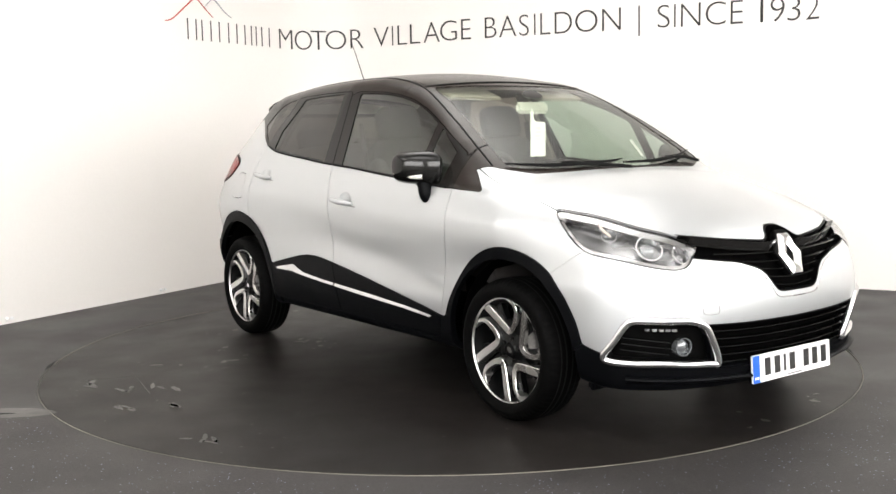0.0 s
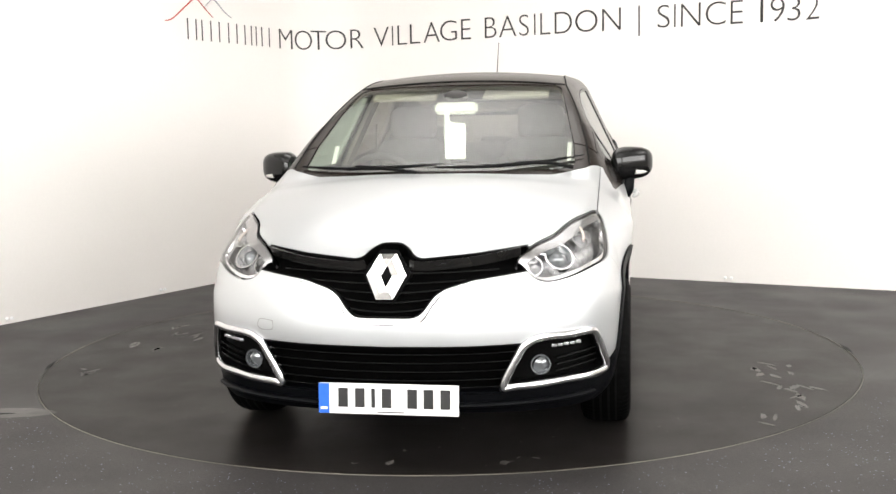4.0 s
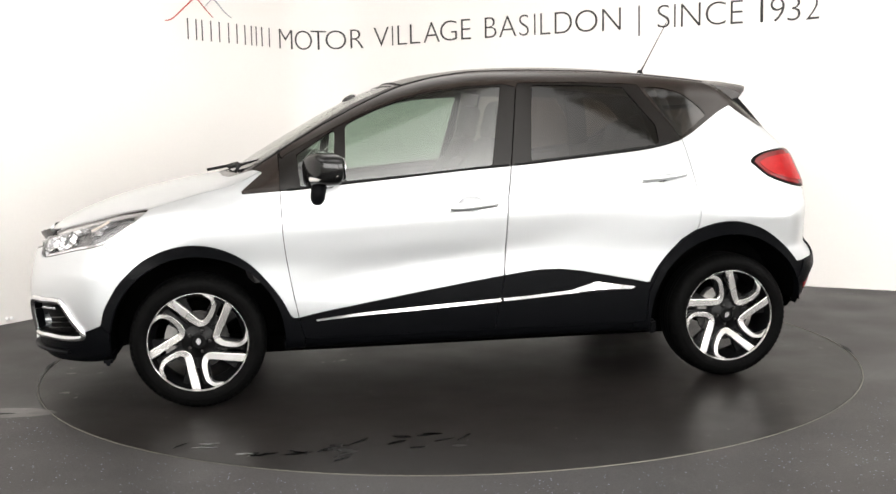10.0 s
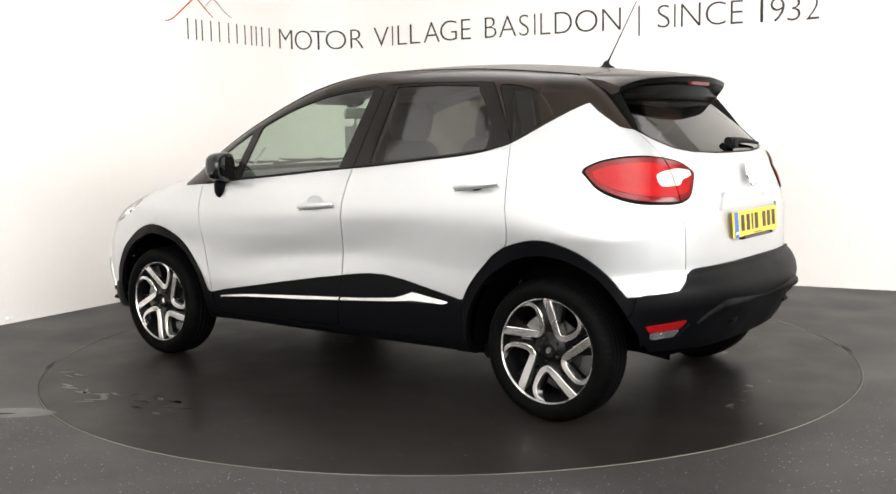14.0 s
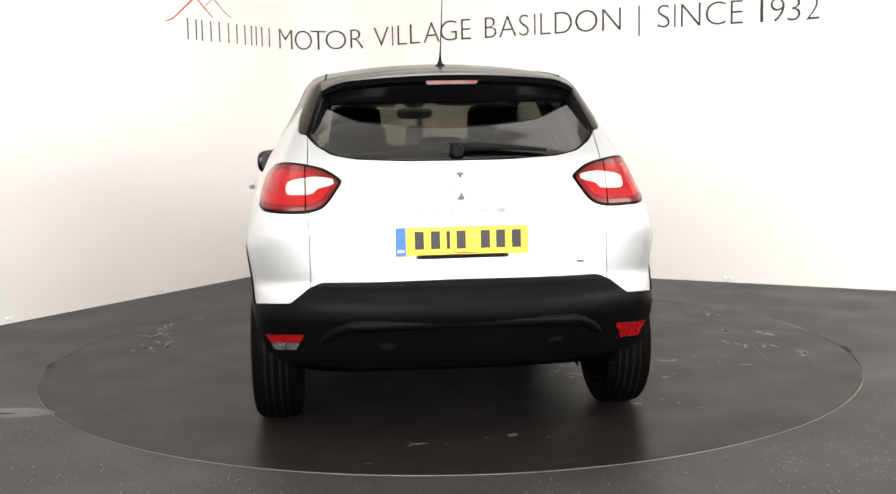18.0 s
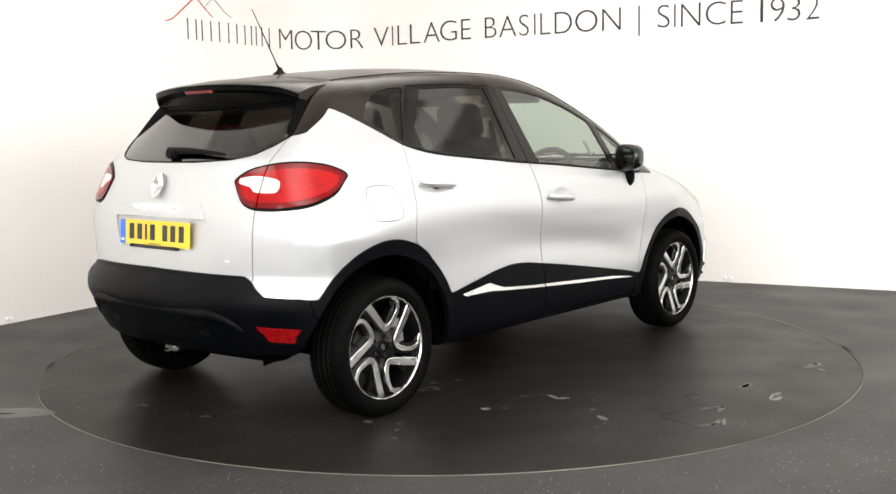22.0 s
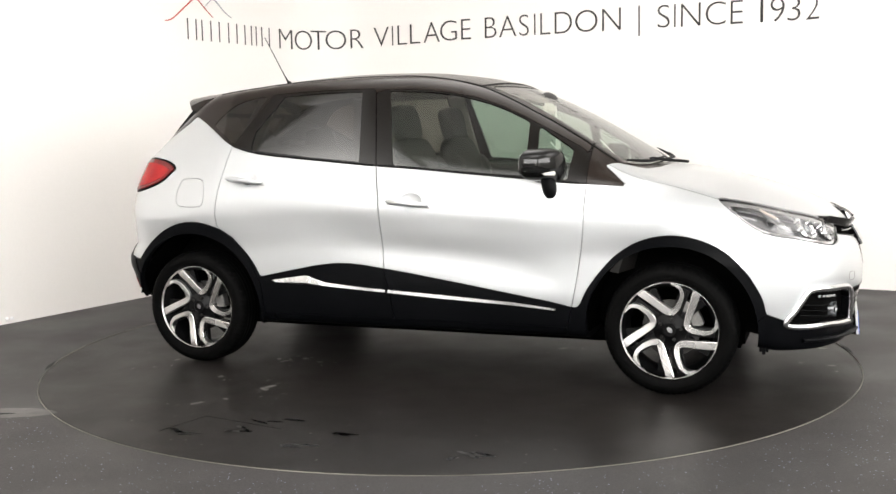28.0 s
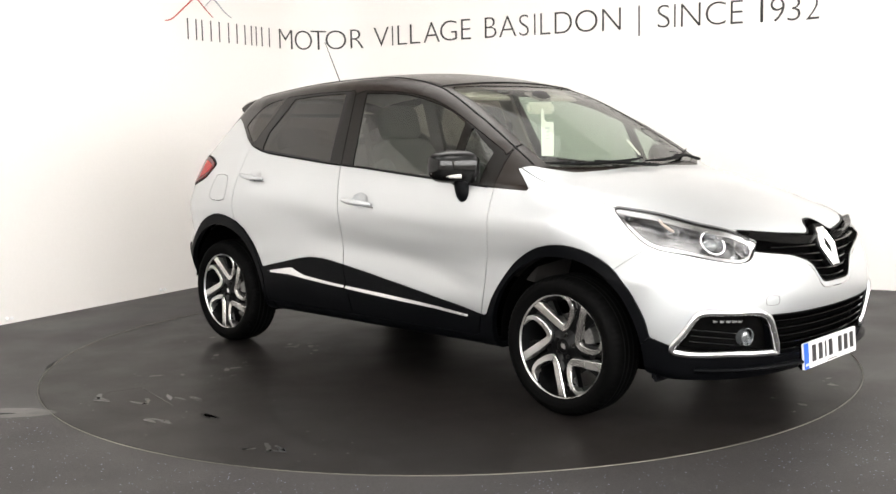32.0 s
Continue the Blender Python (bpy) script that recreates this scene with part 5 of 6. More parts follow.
def front_x_screen(y, z):
    return root(lambda q: (q, y, z), 0.0, 2.2)


w1 = wiper([screen_pt(y, z, 0.016) for y, z in ((-0.64, 1.083), (-0.40, 1.072), (-0.1, 1.080), (0.03, 1.090))])
part("wiper_arm", tube([screen_pt(y, z, 0.022) for y, z in ((-0.05, 1.052), (-0.2, 1.066), (-0.36, 1.078))], 0.008, 8), GASKET, w1, smooth=60)
w2 = wiper([screen_pt(y, z, 0.016) for y, z in ((0.0, 1.074), (0.25, 1.076), (0.48, 1.092), (0.66, 1.118))])
part("wiper_arm", tube([screen_pt(y, z, 0.022) for y, z in ((0.62, 1.060), (0.52, 1.082), (0.36, 1.086))], 0.008, 8), GASKET, w2, smooth=60)
pts = spline([(rear_x(abs(y), z) - 0.022, y, z) for y, z in ((0.03, 1.178), (-0.10, 1.180), (-0.22, 1.175), (-0.36, 1.163))], 5)
rw = part("rear_wiper", tube(pts, 0.012, 8, [0.020 - 0.013 * k / (len(pts) - 1) for k in range(len(pts))]), GASKET, tailgate, "black rear wiper", smooth=60)
part("wiper_pivot", lathe([(0, -0.03), (0.022, -0.028), (0.026, -0.01), (0.028, 0.02)], 18, "x", Matrix.Translation((rear_x(0, 1.168) - 0.012, 0.0, 1.168))), GASKET, rw, smooth=50)


# ---- wheels ----
def build_wheel():
    """One wheel round its hub; its face looks along +y."""
    RR = 0.230
    prof = [(0.222, 0.085), (0.2369, 0.098), (0.2598, 0.103), (0.2826, 0.098), (0.2967, 0.086), (0.3037, 0.07), (0.3077, 0.045), (0.309, 0.0), (0.3077, -0.045), (0.3037, -0.07), (0.2949, -0.088), (0.2668, -0.1), (0.222, -0.085)]
    # machined spokes: five bent bands from the rim to the hub and back
    line = spline([(-0.53, 0.84), (-0.29, 0.63), (-0.07, 0.43), (0.05, 0.355), (0.17, 0.41), (0.27, 0.56), (0.325, 0.72), (0.285, 0.87), (0.13, 0.975)], 6)
    wide = np.interp(np.linspace(0, 1, len(line)), [0, 0.3, 0.5, 0.62, 0.85, 1], [0.165, 0.135, 0.115, 0.10, 0.078, 0.075])
    bm = bmesh.new()
    for k in range(5):
        a = radians(72 * k)
        ca, sa = math.cos(a), math.sin(a)
        rows = []
        for i, (x, y) in enumerate(line):
            p, q = line[max(i - 1, 0)], line[min(i + 1, len(line) - 1)]
            t = Vector((q[0] - p[0], q[1] - p[1])).normalized()
            n = Vector((-t.y, t.x))
            rad = math.hypot(x, y)
            h = 0.080 - 0.028 * max(0.9 - rad, 0)
            row = []
            for off, dz in ((-0.5, -0.045), (-0.5, -0.002), (-0.42, 0.0), (0.42, 0.0), (0.5, -0.002), (0.5, -0.045)):
                u, v = (x + n.x * wide[i] * off) * RR, (y + n.y * wide[i] * off) * RR
                row.append(bm.verts.new((-(u * ca - v * sa), h + dz, u * sa + v * ca)))
            rows.append(row)
        for p, q in zip(rows, rows[1:]):
            for j in range(6):
                bm.faces.new((p[j], p[(j + 1) % 6], q[(j + 1) % 6], q[j]))
        bm.faces.new(rows[0]), bm.faces.new(rows[-1])
    bmesh.ops.recalc_face_normals(bm, faces=bm.faces)
    wheel = part("wheel", bm, ALLOY, car, "alloy wheel with machined bent spokes on black", smooth=30)
    bm = lathe(prof, 216, "y")
    for v in bm.verts:   # shoulder sipes
        r = math.hypot(v.co.x, v.co.z)
        k = round(math.atan2(v.co.z, v.co.x) / (2 * math.pi) * 216)
        if k % 3 == 0 and 0.065 < abs(v.co.y) < 0.09 and r > 0.29:
            v.co.x, v.co.z = v.co.x * (1 - 0.005 / r), v.co.z * (1 - 0.005 / r)
    tyre = part("tyre", bm, TYRE, wheel, "black road tyre", smooth=40)
    for h, hw in ((-0.045, 0.004), (-0.016, 0.005), (0.016, 0.005), (0.045, 0.004)):
        part("tread_groove", lathe([(0.3094, h - hw), (0.3096, h), (0.3094, h + hw)], 60, "y"), GASKET, tyre)
    bm = lathe([(0.2598, 0.1035), (0.2615, 0.1045), (0.2642, 0.1035)], 72, "y")
    part("sidewall_rib", bm, TYRE, tyre, smooth=60)
    part("rim_lip", lathe([(0.220, 0.06), (0.222, 0.085), (0.2255, 0.089), (0.231, 0.0885), (0.2325, 0.084), (0.230, 0.07)], 72, "y"), ALLOY, wheel, "bright machined rim lip", smooth=50)
    part("barrel", lathe([(0.220, 0.082), (0.205, 0.045), (0.195, 0.0), (0.205, -0.08)], 60, "y"), ALLOY_BLACK, wheel, smooth=60)
    # black spokes behind and hub
    for k in range(5):
        a = radians(72 * k)
        for ang, w in ((radians(116), 0.050), (radians(72), 0.036)):
            p = prism([(-w / 2, 0.05), (w / 2, 0.05), (w * 0.42, 0.222), (-w * 0.42, 0.222)], 0.03)
            bmesh.ops.transform(p, matrix=Matrix.Rotation(a + (math.pi / 2 - ang), 4, "Y") @ Matrix.Translation((0, 0.048, 0)) @ Matrix(((-1, 0, 0, 0), (0, 0, -1, 0), (0, 1, 0, 0), (0, 0, 0, 1))), verts=p.verts)
            bmesh.ops.recalc_face_normals(p, faces=p.faces)
            part("spoke_back", p, ALLOY_BLACK, wheel)
    part("hub", lathe([(0.0, 0.062), (0.030, 0.062), (0.034, 0.058), (0.040, 0.054), (0.075, 0.050), (0.085, 0.040), (0.085, 0.0)], 40, "y"), ALLOY_BLACK, wheel, smooth=40)
    bm = prism(diamond(0.012, 0.015), 0.002, Matrix.Translation((0, 0.064, 0)) @ Matrix.Rotation(radians(90), 4, "X") @ Matrix.Rotation(radians(0), 4, "Z"))
    bmesh.ops.translate(bm, vec=(0, 0.0, 0), verts=bm.verts)
    part("hub_mark", bm, CHROME, wheel, "small plain diamond mark")
    for k in range(5):
        a = radians(72 * k + 36)
        part("wheel_bolt", lathe([(0, 0.066), (0.007, 0.065), (0.0085, 0.060), (0.0085, 0.045)], 6, "y", Matrix.Translation((0.050 * math.cos(a), 0, 0.050 * math.sin(a)))), BRAKE, wheel)
    part("brake_disc", lathe([(0.06, 0.012), (0.135, 0.012), (0.135, 0.0), (0.06, 0.0)], 48, "y", closed=True), BRAKE, wheel, "cast brake disc", smooth=40)
    bm = bmesh.new()
    pts = [(0.155 * math.cos(a), 0.155 * math.sin(a)) for a in np.linspace(radians(-25), radians(32), 9)] + [(0.105 * math.cos(a), 0.105 * math.sin(a)) for a in np.linspace(radians(32), radians(-25), 9)]
    bm = prism(pts, 0.05, Matrix.Translation((0, 0.045, 0)) @ Matrix.Rotation(radians(90), 4, "X"), 0.004)
    part("brake_caliper", bm, CALIPER, wheel, "bare cast brake caliper")
    return wheel


wheel_a = build_wheel()
hub_y = 0.752
wheel_a.matrix_basis = pose(WHEEL_F, hub_y + 0.012, WHEEL_Z)
copy_thing(wheel_a, pose(WHEEL_R, hub_y + 0.002, WHEEL_Z) @ Matrix.Rotation(radians(-32), 4, "Y"))
copy_thing(wheel_a, pose(WHEEL_F, -hub_y - 0.012, WHEEL_Z, 0, 0, 180) @ Matrix.Rotation(radians(222), 4, "Y"))
copy_thing(wheel_a, pose(WHEEL_R, -hub_y - 0.002, WHEEL_Z, 0, 0, 180) @ Matrix.Rotation(radians(212), 4, "Y"))


# ---- cabin ----
def pillow(cx, cy, cz, sx, sy, sz, m=None, e=0.45):
    """A padded block with full, rounded edges."""
    bm = bmesh.new()
    bmesh.ops.create_uvsphere(bm, u_segments=28, v_segments=18, radius=1.0)
    for v in bm.verts:
        v.co = [math.copysign(abs(c) ** e, c) * h / 2 for c, h in zip(v.co, (sx, sy, sz))]
    bmesh.ops.transform(bm, matrix=Matrix.Translation((cx, cy, cz)) @ (m or Matrix.Identity(4)), verts=bm.verts)
    return bm


def seat(name, y, rear=False):
    x = 0.02
    s = part(name, pillow(x + 0.22, y, 0.58, 0.54, 0.50, 0.16), CLOTH, car, "dark grey cloth front seat", smooth=70)
    tilt = Matrix.Rotation(radians(-14), 4, "Y")
    part("backrest", pillow(x - 0.14, y, 0.90, 0.14, 0.46, 0.64, tilt), CLOTH, s, smooth=70)
    for dy in (-0.20, 0.20):
        part("bolster", pillow(x - 0.10, y + dy, 0.86, 0.17, 0.09, 0.50, tilt, 0.6), CLOTH, s, smooth=70)
    part("headrest", pillow(x - 0.235, y, 1.295, 0.10, 0.27, 0.20, tilt, 0.5), CLOTH, s, smooth=70)
    for dy in (-0.06, 0.06):
        part("headrest_post", tube([(x - 0.20, y + dy, 1.15), (x - 0.225, y + dy, 1.26)], 0.006, 8), BRAKE, s)


def cabin():
    seat("front_seat", 0.37)
    seat("front_seat", -0.37)
    bm = pillow(-0.72, 0, 0.60, 0.52, 1.22, 0.18, None, 0.35)
    b = part("rear_bench", bm, CLOTH, car, "dark grey cloth rear bench", smooth=50)
    tilt = Matrix.Rotation(radians(-20), 4, "Y")
    part("backrest", pillow(-1.03, 0, 0.90, 0.15, 1.22, 0.58, tilt, 0.35), CLOTH, b, smooth=50)
    for y in (0.38, -0.38):
        part("headrest", pillow(-1.13, y, 1.205, 0.10, 0.26, 0.16, tilt), CLOTH, b, smooth=50)
    part("headrest", pillow(-1.12, 0, 1.165, 0.09, 0.21, 0.10, tilt), CLOTH, b, smooth=50)
    part("parcel_shelf", boxed(-1.42, 0, 1.035, 0.42, 1.10, 0.02, 0.005), TRIM, car)
    # dashboard drawn across the car
    sec = [(1.16, 1.035), (1.02, 1.045), (0.86, 1.035), (0.76, 1.005), (0.70, 0.95), (0.72, 0.80), (0.80, 0.60), (1.10, 0.55), (1.2, 0.9)]
    bm = bmesh.new()
    rows = []
    for y in np.linspace(-0.70, 0.70, 15):
        y = float(y)
        hood = 0.03 * math.exp(-((y + 0.37) / 0.16) ** 2)
        sh = 0.16 * y * y
        rows.append([bm.verts.new((x - sh, y, z + (hood if 0.74 < x < 0.9 and z > 1.0 else 0))) for x, z in sec])
    for a, c in zip(rows, rows[1:]):
        for k in range(len(sec)):
            bm.faces.new((a[k], a[(k + 1) % len(sec)], c[(k + 1) % len(sec)], c[k]))
    bm.faces.new(rows[0]), bm.faces.new(rows[-1])
    bmesh.ops.recalc_face_normals(bm, faces=bm.faces)
    dash = part("dashboard", bm, TRIM, car, "dark plastic dashboard", smooth=40)
    part("centre_console", boxed(0.55, 0, 0.70, 0.5, 0.24, 0.3, 0.04), TRIM, dash, smooth=50)
    part("centre_screen", boxed(0.70, 0, 0.93, 0.03, 0.24, 0.16, 0.01, Matrix.Rotation(radians(-12), 4, "Y")), GLOSS_BLACK, dash)
    m = Matrix.Translation((0.56, -0.37, 0.965)) @ Matrix.Rotation(radians(-64), 4, "Y")
    bm = lathe([(0.185 + 0.016 * math.cos(a), 0.016 * math.sin(a)) for a in np.linspace(0, 2 * math.pi, 13)[:-1]], 40, "z", m, closed=True)
    wheel = part("steering_wheel", bm, TRIM, car, "black steering wheel", smooth=60)
    bm = bmesh.new()
    box(bm, 0, 0, 0, 0.12, 0.15, 0.03, 0.01)
    box(bm, 0, 0.11, 0, 0.04, 0.13, 0.015, 0.004)
    box(bm, 0, -0.11, 0, 0.04, 0.13, 0.015, 0.004)
    box(bm, -0.11, 0, 0, 0.13, 0.04, 0.015, 0.004)
    bmesh.ops.transform(bm, matrix=m, verts=bm.verts)
    part("steering_boss", bm, TRIM, wheel)
    part("steering_column", tube([(0.58, -0.37, 0.955), (0.80, -0.37, 0.86)], 0.035, 12), TRIM, wheel, smooth=60)
    # inner pillars and door cards
    for sgn in (1, -1):
        side = (lambda b_: b_) if sgn == 1 else mirror_bm
        for z0, z1, x0, x1, w in ((1.06, 1.47, -0.225, -0.275, 0.10), (1.16, 1.47, -1.0, -0.92, 0.12)):
            y0, y1 = side_y(x0, z0) - 0.035, side_y(x1, z1) - 0.035
            part("pillar_trim", side(sweep([(x0, y0, z0 - 0.1), (x0, y0, z0), (x1, y1, z1)], [(-w / 2, -0.012), (w / 2, -0.012), (w / 2, 0.012), (-w / 2, 0.012)], up=(0, 1, 0))), LINING if z0 < 1.1 else TRIM, car)
        bm = bmesh.new()
        rows = []
        for x in np.linspace(0.85, -0.87, 14):
            x = float(x)
            zt = float(BELT(x)) - 0.012
            rows.append([bm.verts.new((x, side_y(x, zt) - 0.03, zt)), bm.verts.new((x, side_y(x, zt) - 0.085, zt - 0.015)), bm.verts.new((x, 0.74, 0.85)), bm.verts.new((x, 0.72, 0.5))])
        for a, c in zip(rows, rows[1:]):
            for k in range(3):
                bm.faces.new((a[k], a[k + 1], c[k + 1], c[k]))
        bmesh.ops.recalc_face_normals(bm, faces=bm.faces)
        part("door_card", side(bm), TRIM, car, smooth=40)
        # belts
        part("seat_belt", side(sweep([(-0.24, 0.60, 1.30), (-0.20, 0.60, 1.12), (-0.15, 0.58, 0.80)], [(-0.022, -0.001), (0.022, -0.001), (0.022, 0.001), (-0.022, 0.001)], up=(0, 1, 0))), TRIM, car)
    # rear-view mirror with its sensor pod
    bm = boxed(0.50, 0.0, 1.362, 0.03, 0.22, 0.062, 0.014, Matrix.Rotation(radians(-8), 4, "Y"))
    rv = part("rear_view_mirror", bm, RVM, car, "interior mirror with pale back", smooth=50)
    part("sensor_pod", lathe([(0.0, 0.022), (0.03, 0.020), (0.052, 0.008), (0.056, -0.006), (0.0, -0.010)], 24, "z", Matrix.Translation((0.505, 0.0, 1.425)) @ Matrix.Rotation(radians(30), 4, "Y") @ Matrix.Diagonal((0.8, 1.15, 1.0, 1.0))), TRIM, rv, smooth=50)
    part("mirror_stem", tube([(0.505, 0, 1.40), (0.515, 0, 1.43)], 0.012, 8), TRIM, rv)
    # paper hanger on the mirror
    tag = [(-0.052, 1.108), (0.052, 1.108), (0.054, 1.275), (0.045, 1.288), (-0.005, 1.288), (-0.022, 1.298), (-0.030, 1.315), (-0.026, 1.345), (-0.044, 1.36), (-0.052, 1.34)]
    bm = prism([(y, z) for y, z in tag], 0.0015, Matrix.Translation((0.545, 0, 0)) @ Matrix(((0, 0, 1, 0), (1, 0, 0, 0), (0, 1, 0, 0), (0, 0, 0, 1))))
    hanger = part("paper_hanger", bm, PAPER, rv, "white paper price hanger")
    for z in (1.255, 1.235, 1.215, 1.20):
        part("print_bar", boxed(0.5468, 0.0, z, 0.0008, 0.035, 0.008), FADED, hanger)
    for sgn in (1, -1):
        part("sun_visor", boxed(0.34, 0.29 * sgn, 1.432, 0.13, 0.34, 0.016, 0.006, Matrix.Rotation(radians(20), 4, "Y")), LINING, car)
        part("screen_sticker", boxed(0.70, 0.58 * sgn, 1.14, 0.002, 0.02, 0.12, 0, Matrix.Rotation(radians(-45), 4, "Y")), PAPER, car)


RVM = material("pale_mirror_back", (0.55, 0.55, 0.50), 0.4)
FADED = material("faded_print", (0.62, 0.64, 0.66), 0.7)
cabin()


# ---- the writing on the wall ----
def on_wall(bm, s0, z0):
    """Lays a mesh drawn in x (along) and y (up), z (out) on the wall from arc length s0 and height z0."""
    for v in bm.verts:
        p = along_wall(s0 + v.co.x, 0.0015 + v.co.z)
        v.co = (p.x, p.y, z0 + v.co.y)
    return bm


def glyph(ch, width, height, thin):
    cu = bpy.data.curves.new("glyph", "FONT")
    cu.body = ch
    cu.size = 1.0
    cu.offset = thin
    cu.resolution_u = 6
    tmp = bpy.data.objects.new("glyph", cu)
    me = tmp.to_mesh()
    bm = bmesh.new()
    bm.from_mesh(me)
    tmp.to_mesh_clear()
    bpy.data.objects.remove(tmp)
    bpy.data.curves.remove(cu)
    bmesh.ops.triangulate(bm, faces=bm.faces)
    long_edges = [e for e in bm.edges if abs(e.verts[0].co.x - e.verts[1].co.x) > 0.12]
    if long_edges:
        bmesh.ops.subdivide_edges(bm, edges=long_edges, cuts=3)
    xs = [v.co.x for v in bm.verts]
    ys = [v.co.y for v in bm.verts]
    x0, x1, y0, y1 = min(xs), max(xs), min(ys), max(ys)
    for v in bm.verts:
        v.co.x = (v.co.x - x0) / max(x1 - x0, 1e-6) * width
        v.co.y = (v.co.y - y0) / max(y1 - y0, 1e-6) * height
    up = bmesh.ops.extrude_face_region(bm, geom=list(bm.faces))["geom"]
    for g in up:
        if isinstance(g, bmesh.types.BMVert):
            g.co.z += 0.003
    bmesh.ops.recalc_face_normals(bm, faces=bm.faces)
    return bm


WORDS = [("M", -0.509, -0.336), ("O", -0.307, -0.125), ("T", -0.136, 0.012), ("O", 0.006, 0.203), ("R", 0.243, 0.372), None,
         ("V", 0.484, 0.649), ("I", 0.683, 0.698), ("L", 0.745, 0.844), ("L", 0.878, 0.984), ("A", 1.023, 1.190), ("G", 1.195, 1.366), ("E", 1.410, 1.504), None,
         ("B", 1.646, 1.759), ("A", 1.786, 1.952), ("S", 1.979, 2.070), ("I", 2.119, 2.134), ("L", 2.178, 2.271), ("D", 2.311, 2.468), ("O", 2.499, 2.697), ("N", 2.738, 2.900), None,
         ("|", 3.050, 3.063), None, ("S", 3.212, 3.312), ("I", 3.347, 3.362), ("N", 3.405, 3.562), ("C", 3.604, 3.762), ("E", 3.800, 3.895), None,
         ("1", 4.028, 4.050), ("9", 4.104, 4.210), ("3", 4.232, 4.327), ("2", 4.369, 4.465)]
TITLES = ["dark lettered word MOTOR on the white wall", "dark lettered word VILLAGE on the white wall", "dark lettered word BASILDON on the white wall", "thin dark upright divider on the white wall", "dark lettered word SINCE on the white wall", "dark lettered year 1932 on the white wall"]


def base_height(s):
    return float(np.interp(s, [-1.7, -0.6, -0.3, 0.3, 1.4, 2.7, 3.9, 4.5], [2.045, 2.047, 2.044, 2.060, 2.078, 2.072, 2.057, 2.050]))


def wall_sign():
    k = 0
    sign = None
    for item in WORDS:
        if item is None:
            sign, k = None, k + 1
            continue
        if sign is None:
            sign = new("wall_sign")
            sign.matrix_basis = pose(0, 0, 0)
            tagged(sign, TITLES[k], "wall sign", "words of the wall sign")
        ch, a, b = item
        z = base_height((a + b) / 2)
        cap = float(np.interp(a, [-0.6, 0.3, 1.6, 2.7, 4.5], [0.176, 0.176, 0.179, 0.181, 0.180]))
        if ch == "|":
            bm = boxed(0.0065, 0.122, 0.0015, 0.013, 0.244, 0.003)
            part("stroke", on_wall(bm, a, 2.011), LETTER, sign)
        elif ch == "I":
            bm = boxed(0.0075, cap / 2, 0.0015, 0.013, cap, 0.003)
            part("letter", on_wall(bm, a, z), LETTER, sign)
        else:
            part("letter", on_wall(glyph(ch, b - a, cap, -0.018), a, z), LETTER, sign)
    # the firm's name as plain bars, and its mark as two plain bent lines
    sign = new("wall_sign")
    tagged(sign, "row of plain dark bars on the white wall", "wall sign", "words of the wall sign")
    for a, b in ((-1.704, -1.552), (-1.540, -1.375), (-1.335, -1.155), (-1.111, -0.948), (-0.910, -0.810), (-0.779, -0.621)):
        for at in (0.18, 0.82):
            bm = bmesh.new()
            box(bm, (b - a) * at, 0.085, 0.0015, 0.011, 0.17, 0.003)
            part("bar", on_wall(bm, a, base_height(a)), LETTER, sign)
    for mat, name, pts in ((RED_LINE, "red bent line", [(-1.929, 2.174), (-1.885, 2.182), (-1.834, 2.204), (-1.72, 2.287), (-1.618, 2.363), (-1.577, 2.382), (-1.538, 2.368), (-1.468, 2.312), (-1.376, 2.245)]),
                           (GREY_LINE, "grey bent line", [(-1.467, 2.326), (-1.409, 2.375), (-1.366, 2.396), (-1.313, 2.369), (-1.232, 2.306), (-1.145, 2.262)])):
        line = spline(pts, 6)
        bm = bmesh.new()
        rows = []
        n = len(line)
        for i, (a, z) in enumerate(line):
            w = 0.007 * (0.45 + 0.55 * math.sin(math.pi * i / (n - 1)))
            rows.append([bm.verts.new((a, z - w, 0)), bm.verts.new((a, z + w, 0)), bm.verts.new((a, z + w, 0.003)), bm.verts.new((a, z - w, 0.003))])
        for p, q in zip(rows, rows[1:]):
            for i in range(4):
                bm.faces.new((p[i], p[(i + 1) % 4], q[(i + 1) % 4], q[i]))
        bm.faces.new(rows[0]), bm.faces.new(rows[-1])
        bmesh.ops.recalc_face_normals(bm, faces=bm.faces)
        part("bent_line", on_wall(bm, 0.0, 0.0), mat, sign, name)


wall_sign()

# small white fixings at the foot of the wall, thin white skirting bead
for s in (-3.533, -3.496, -2.114, -2.070, 3.781, 3.831):
    p = along_wall(s, 0.006)
    bm = lathe([(0.0, 0.012), (0.010, 0.009), (0.013, 0.0), (0.013, -0.008)], 14, "z", Matrix.Rotation(radians(90), 4, "X"))
    ob = part("wall_fixing", bm, PLATE_WHITE, smooth=60)
    q = along_wall(s, 1.0) - p
    ob.matrix_basis = pose(p.x, p.y, 0.034, 0, 0, math.degrees(math.atan2(q.y, q.x)) + 90)
    tagged(ob, "small white round fixing low on the wall", "fixing", "fixings along the wall foot")


# ---- marks on the floor and the deck ----
def patch(bm, x, y, w, h, ang, z, seed):
    rnd = random.Random(seed)
    n = 14
    ring = []
    for k in range(n):
        a = 2 * math.pi * k / n
        r = 0.65 + 0.5 * rnd.random()
        u, v = w * r * math.cos(a), h * r * math.sin(a)
        ring.append(bm.verts.new((x + u * math.cos(ang) - v * math.sin(ang), y + u * math.sin(ang) + v * math.cos(ang), z)))
    bm.faces.new(ring)


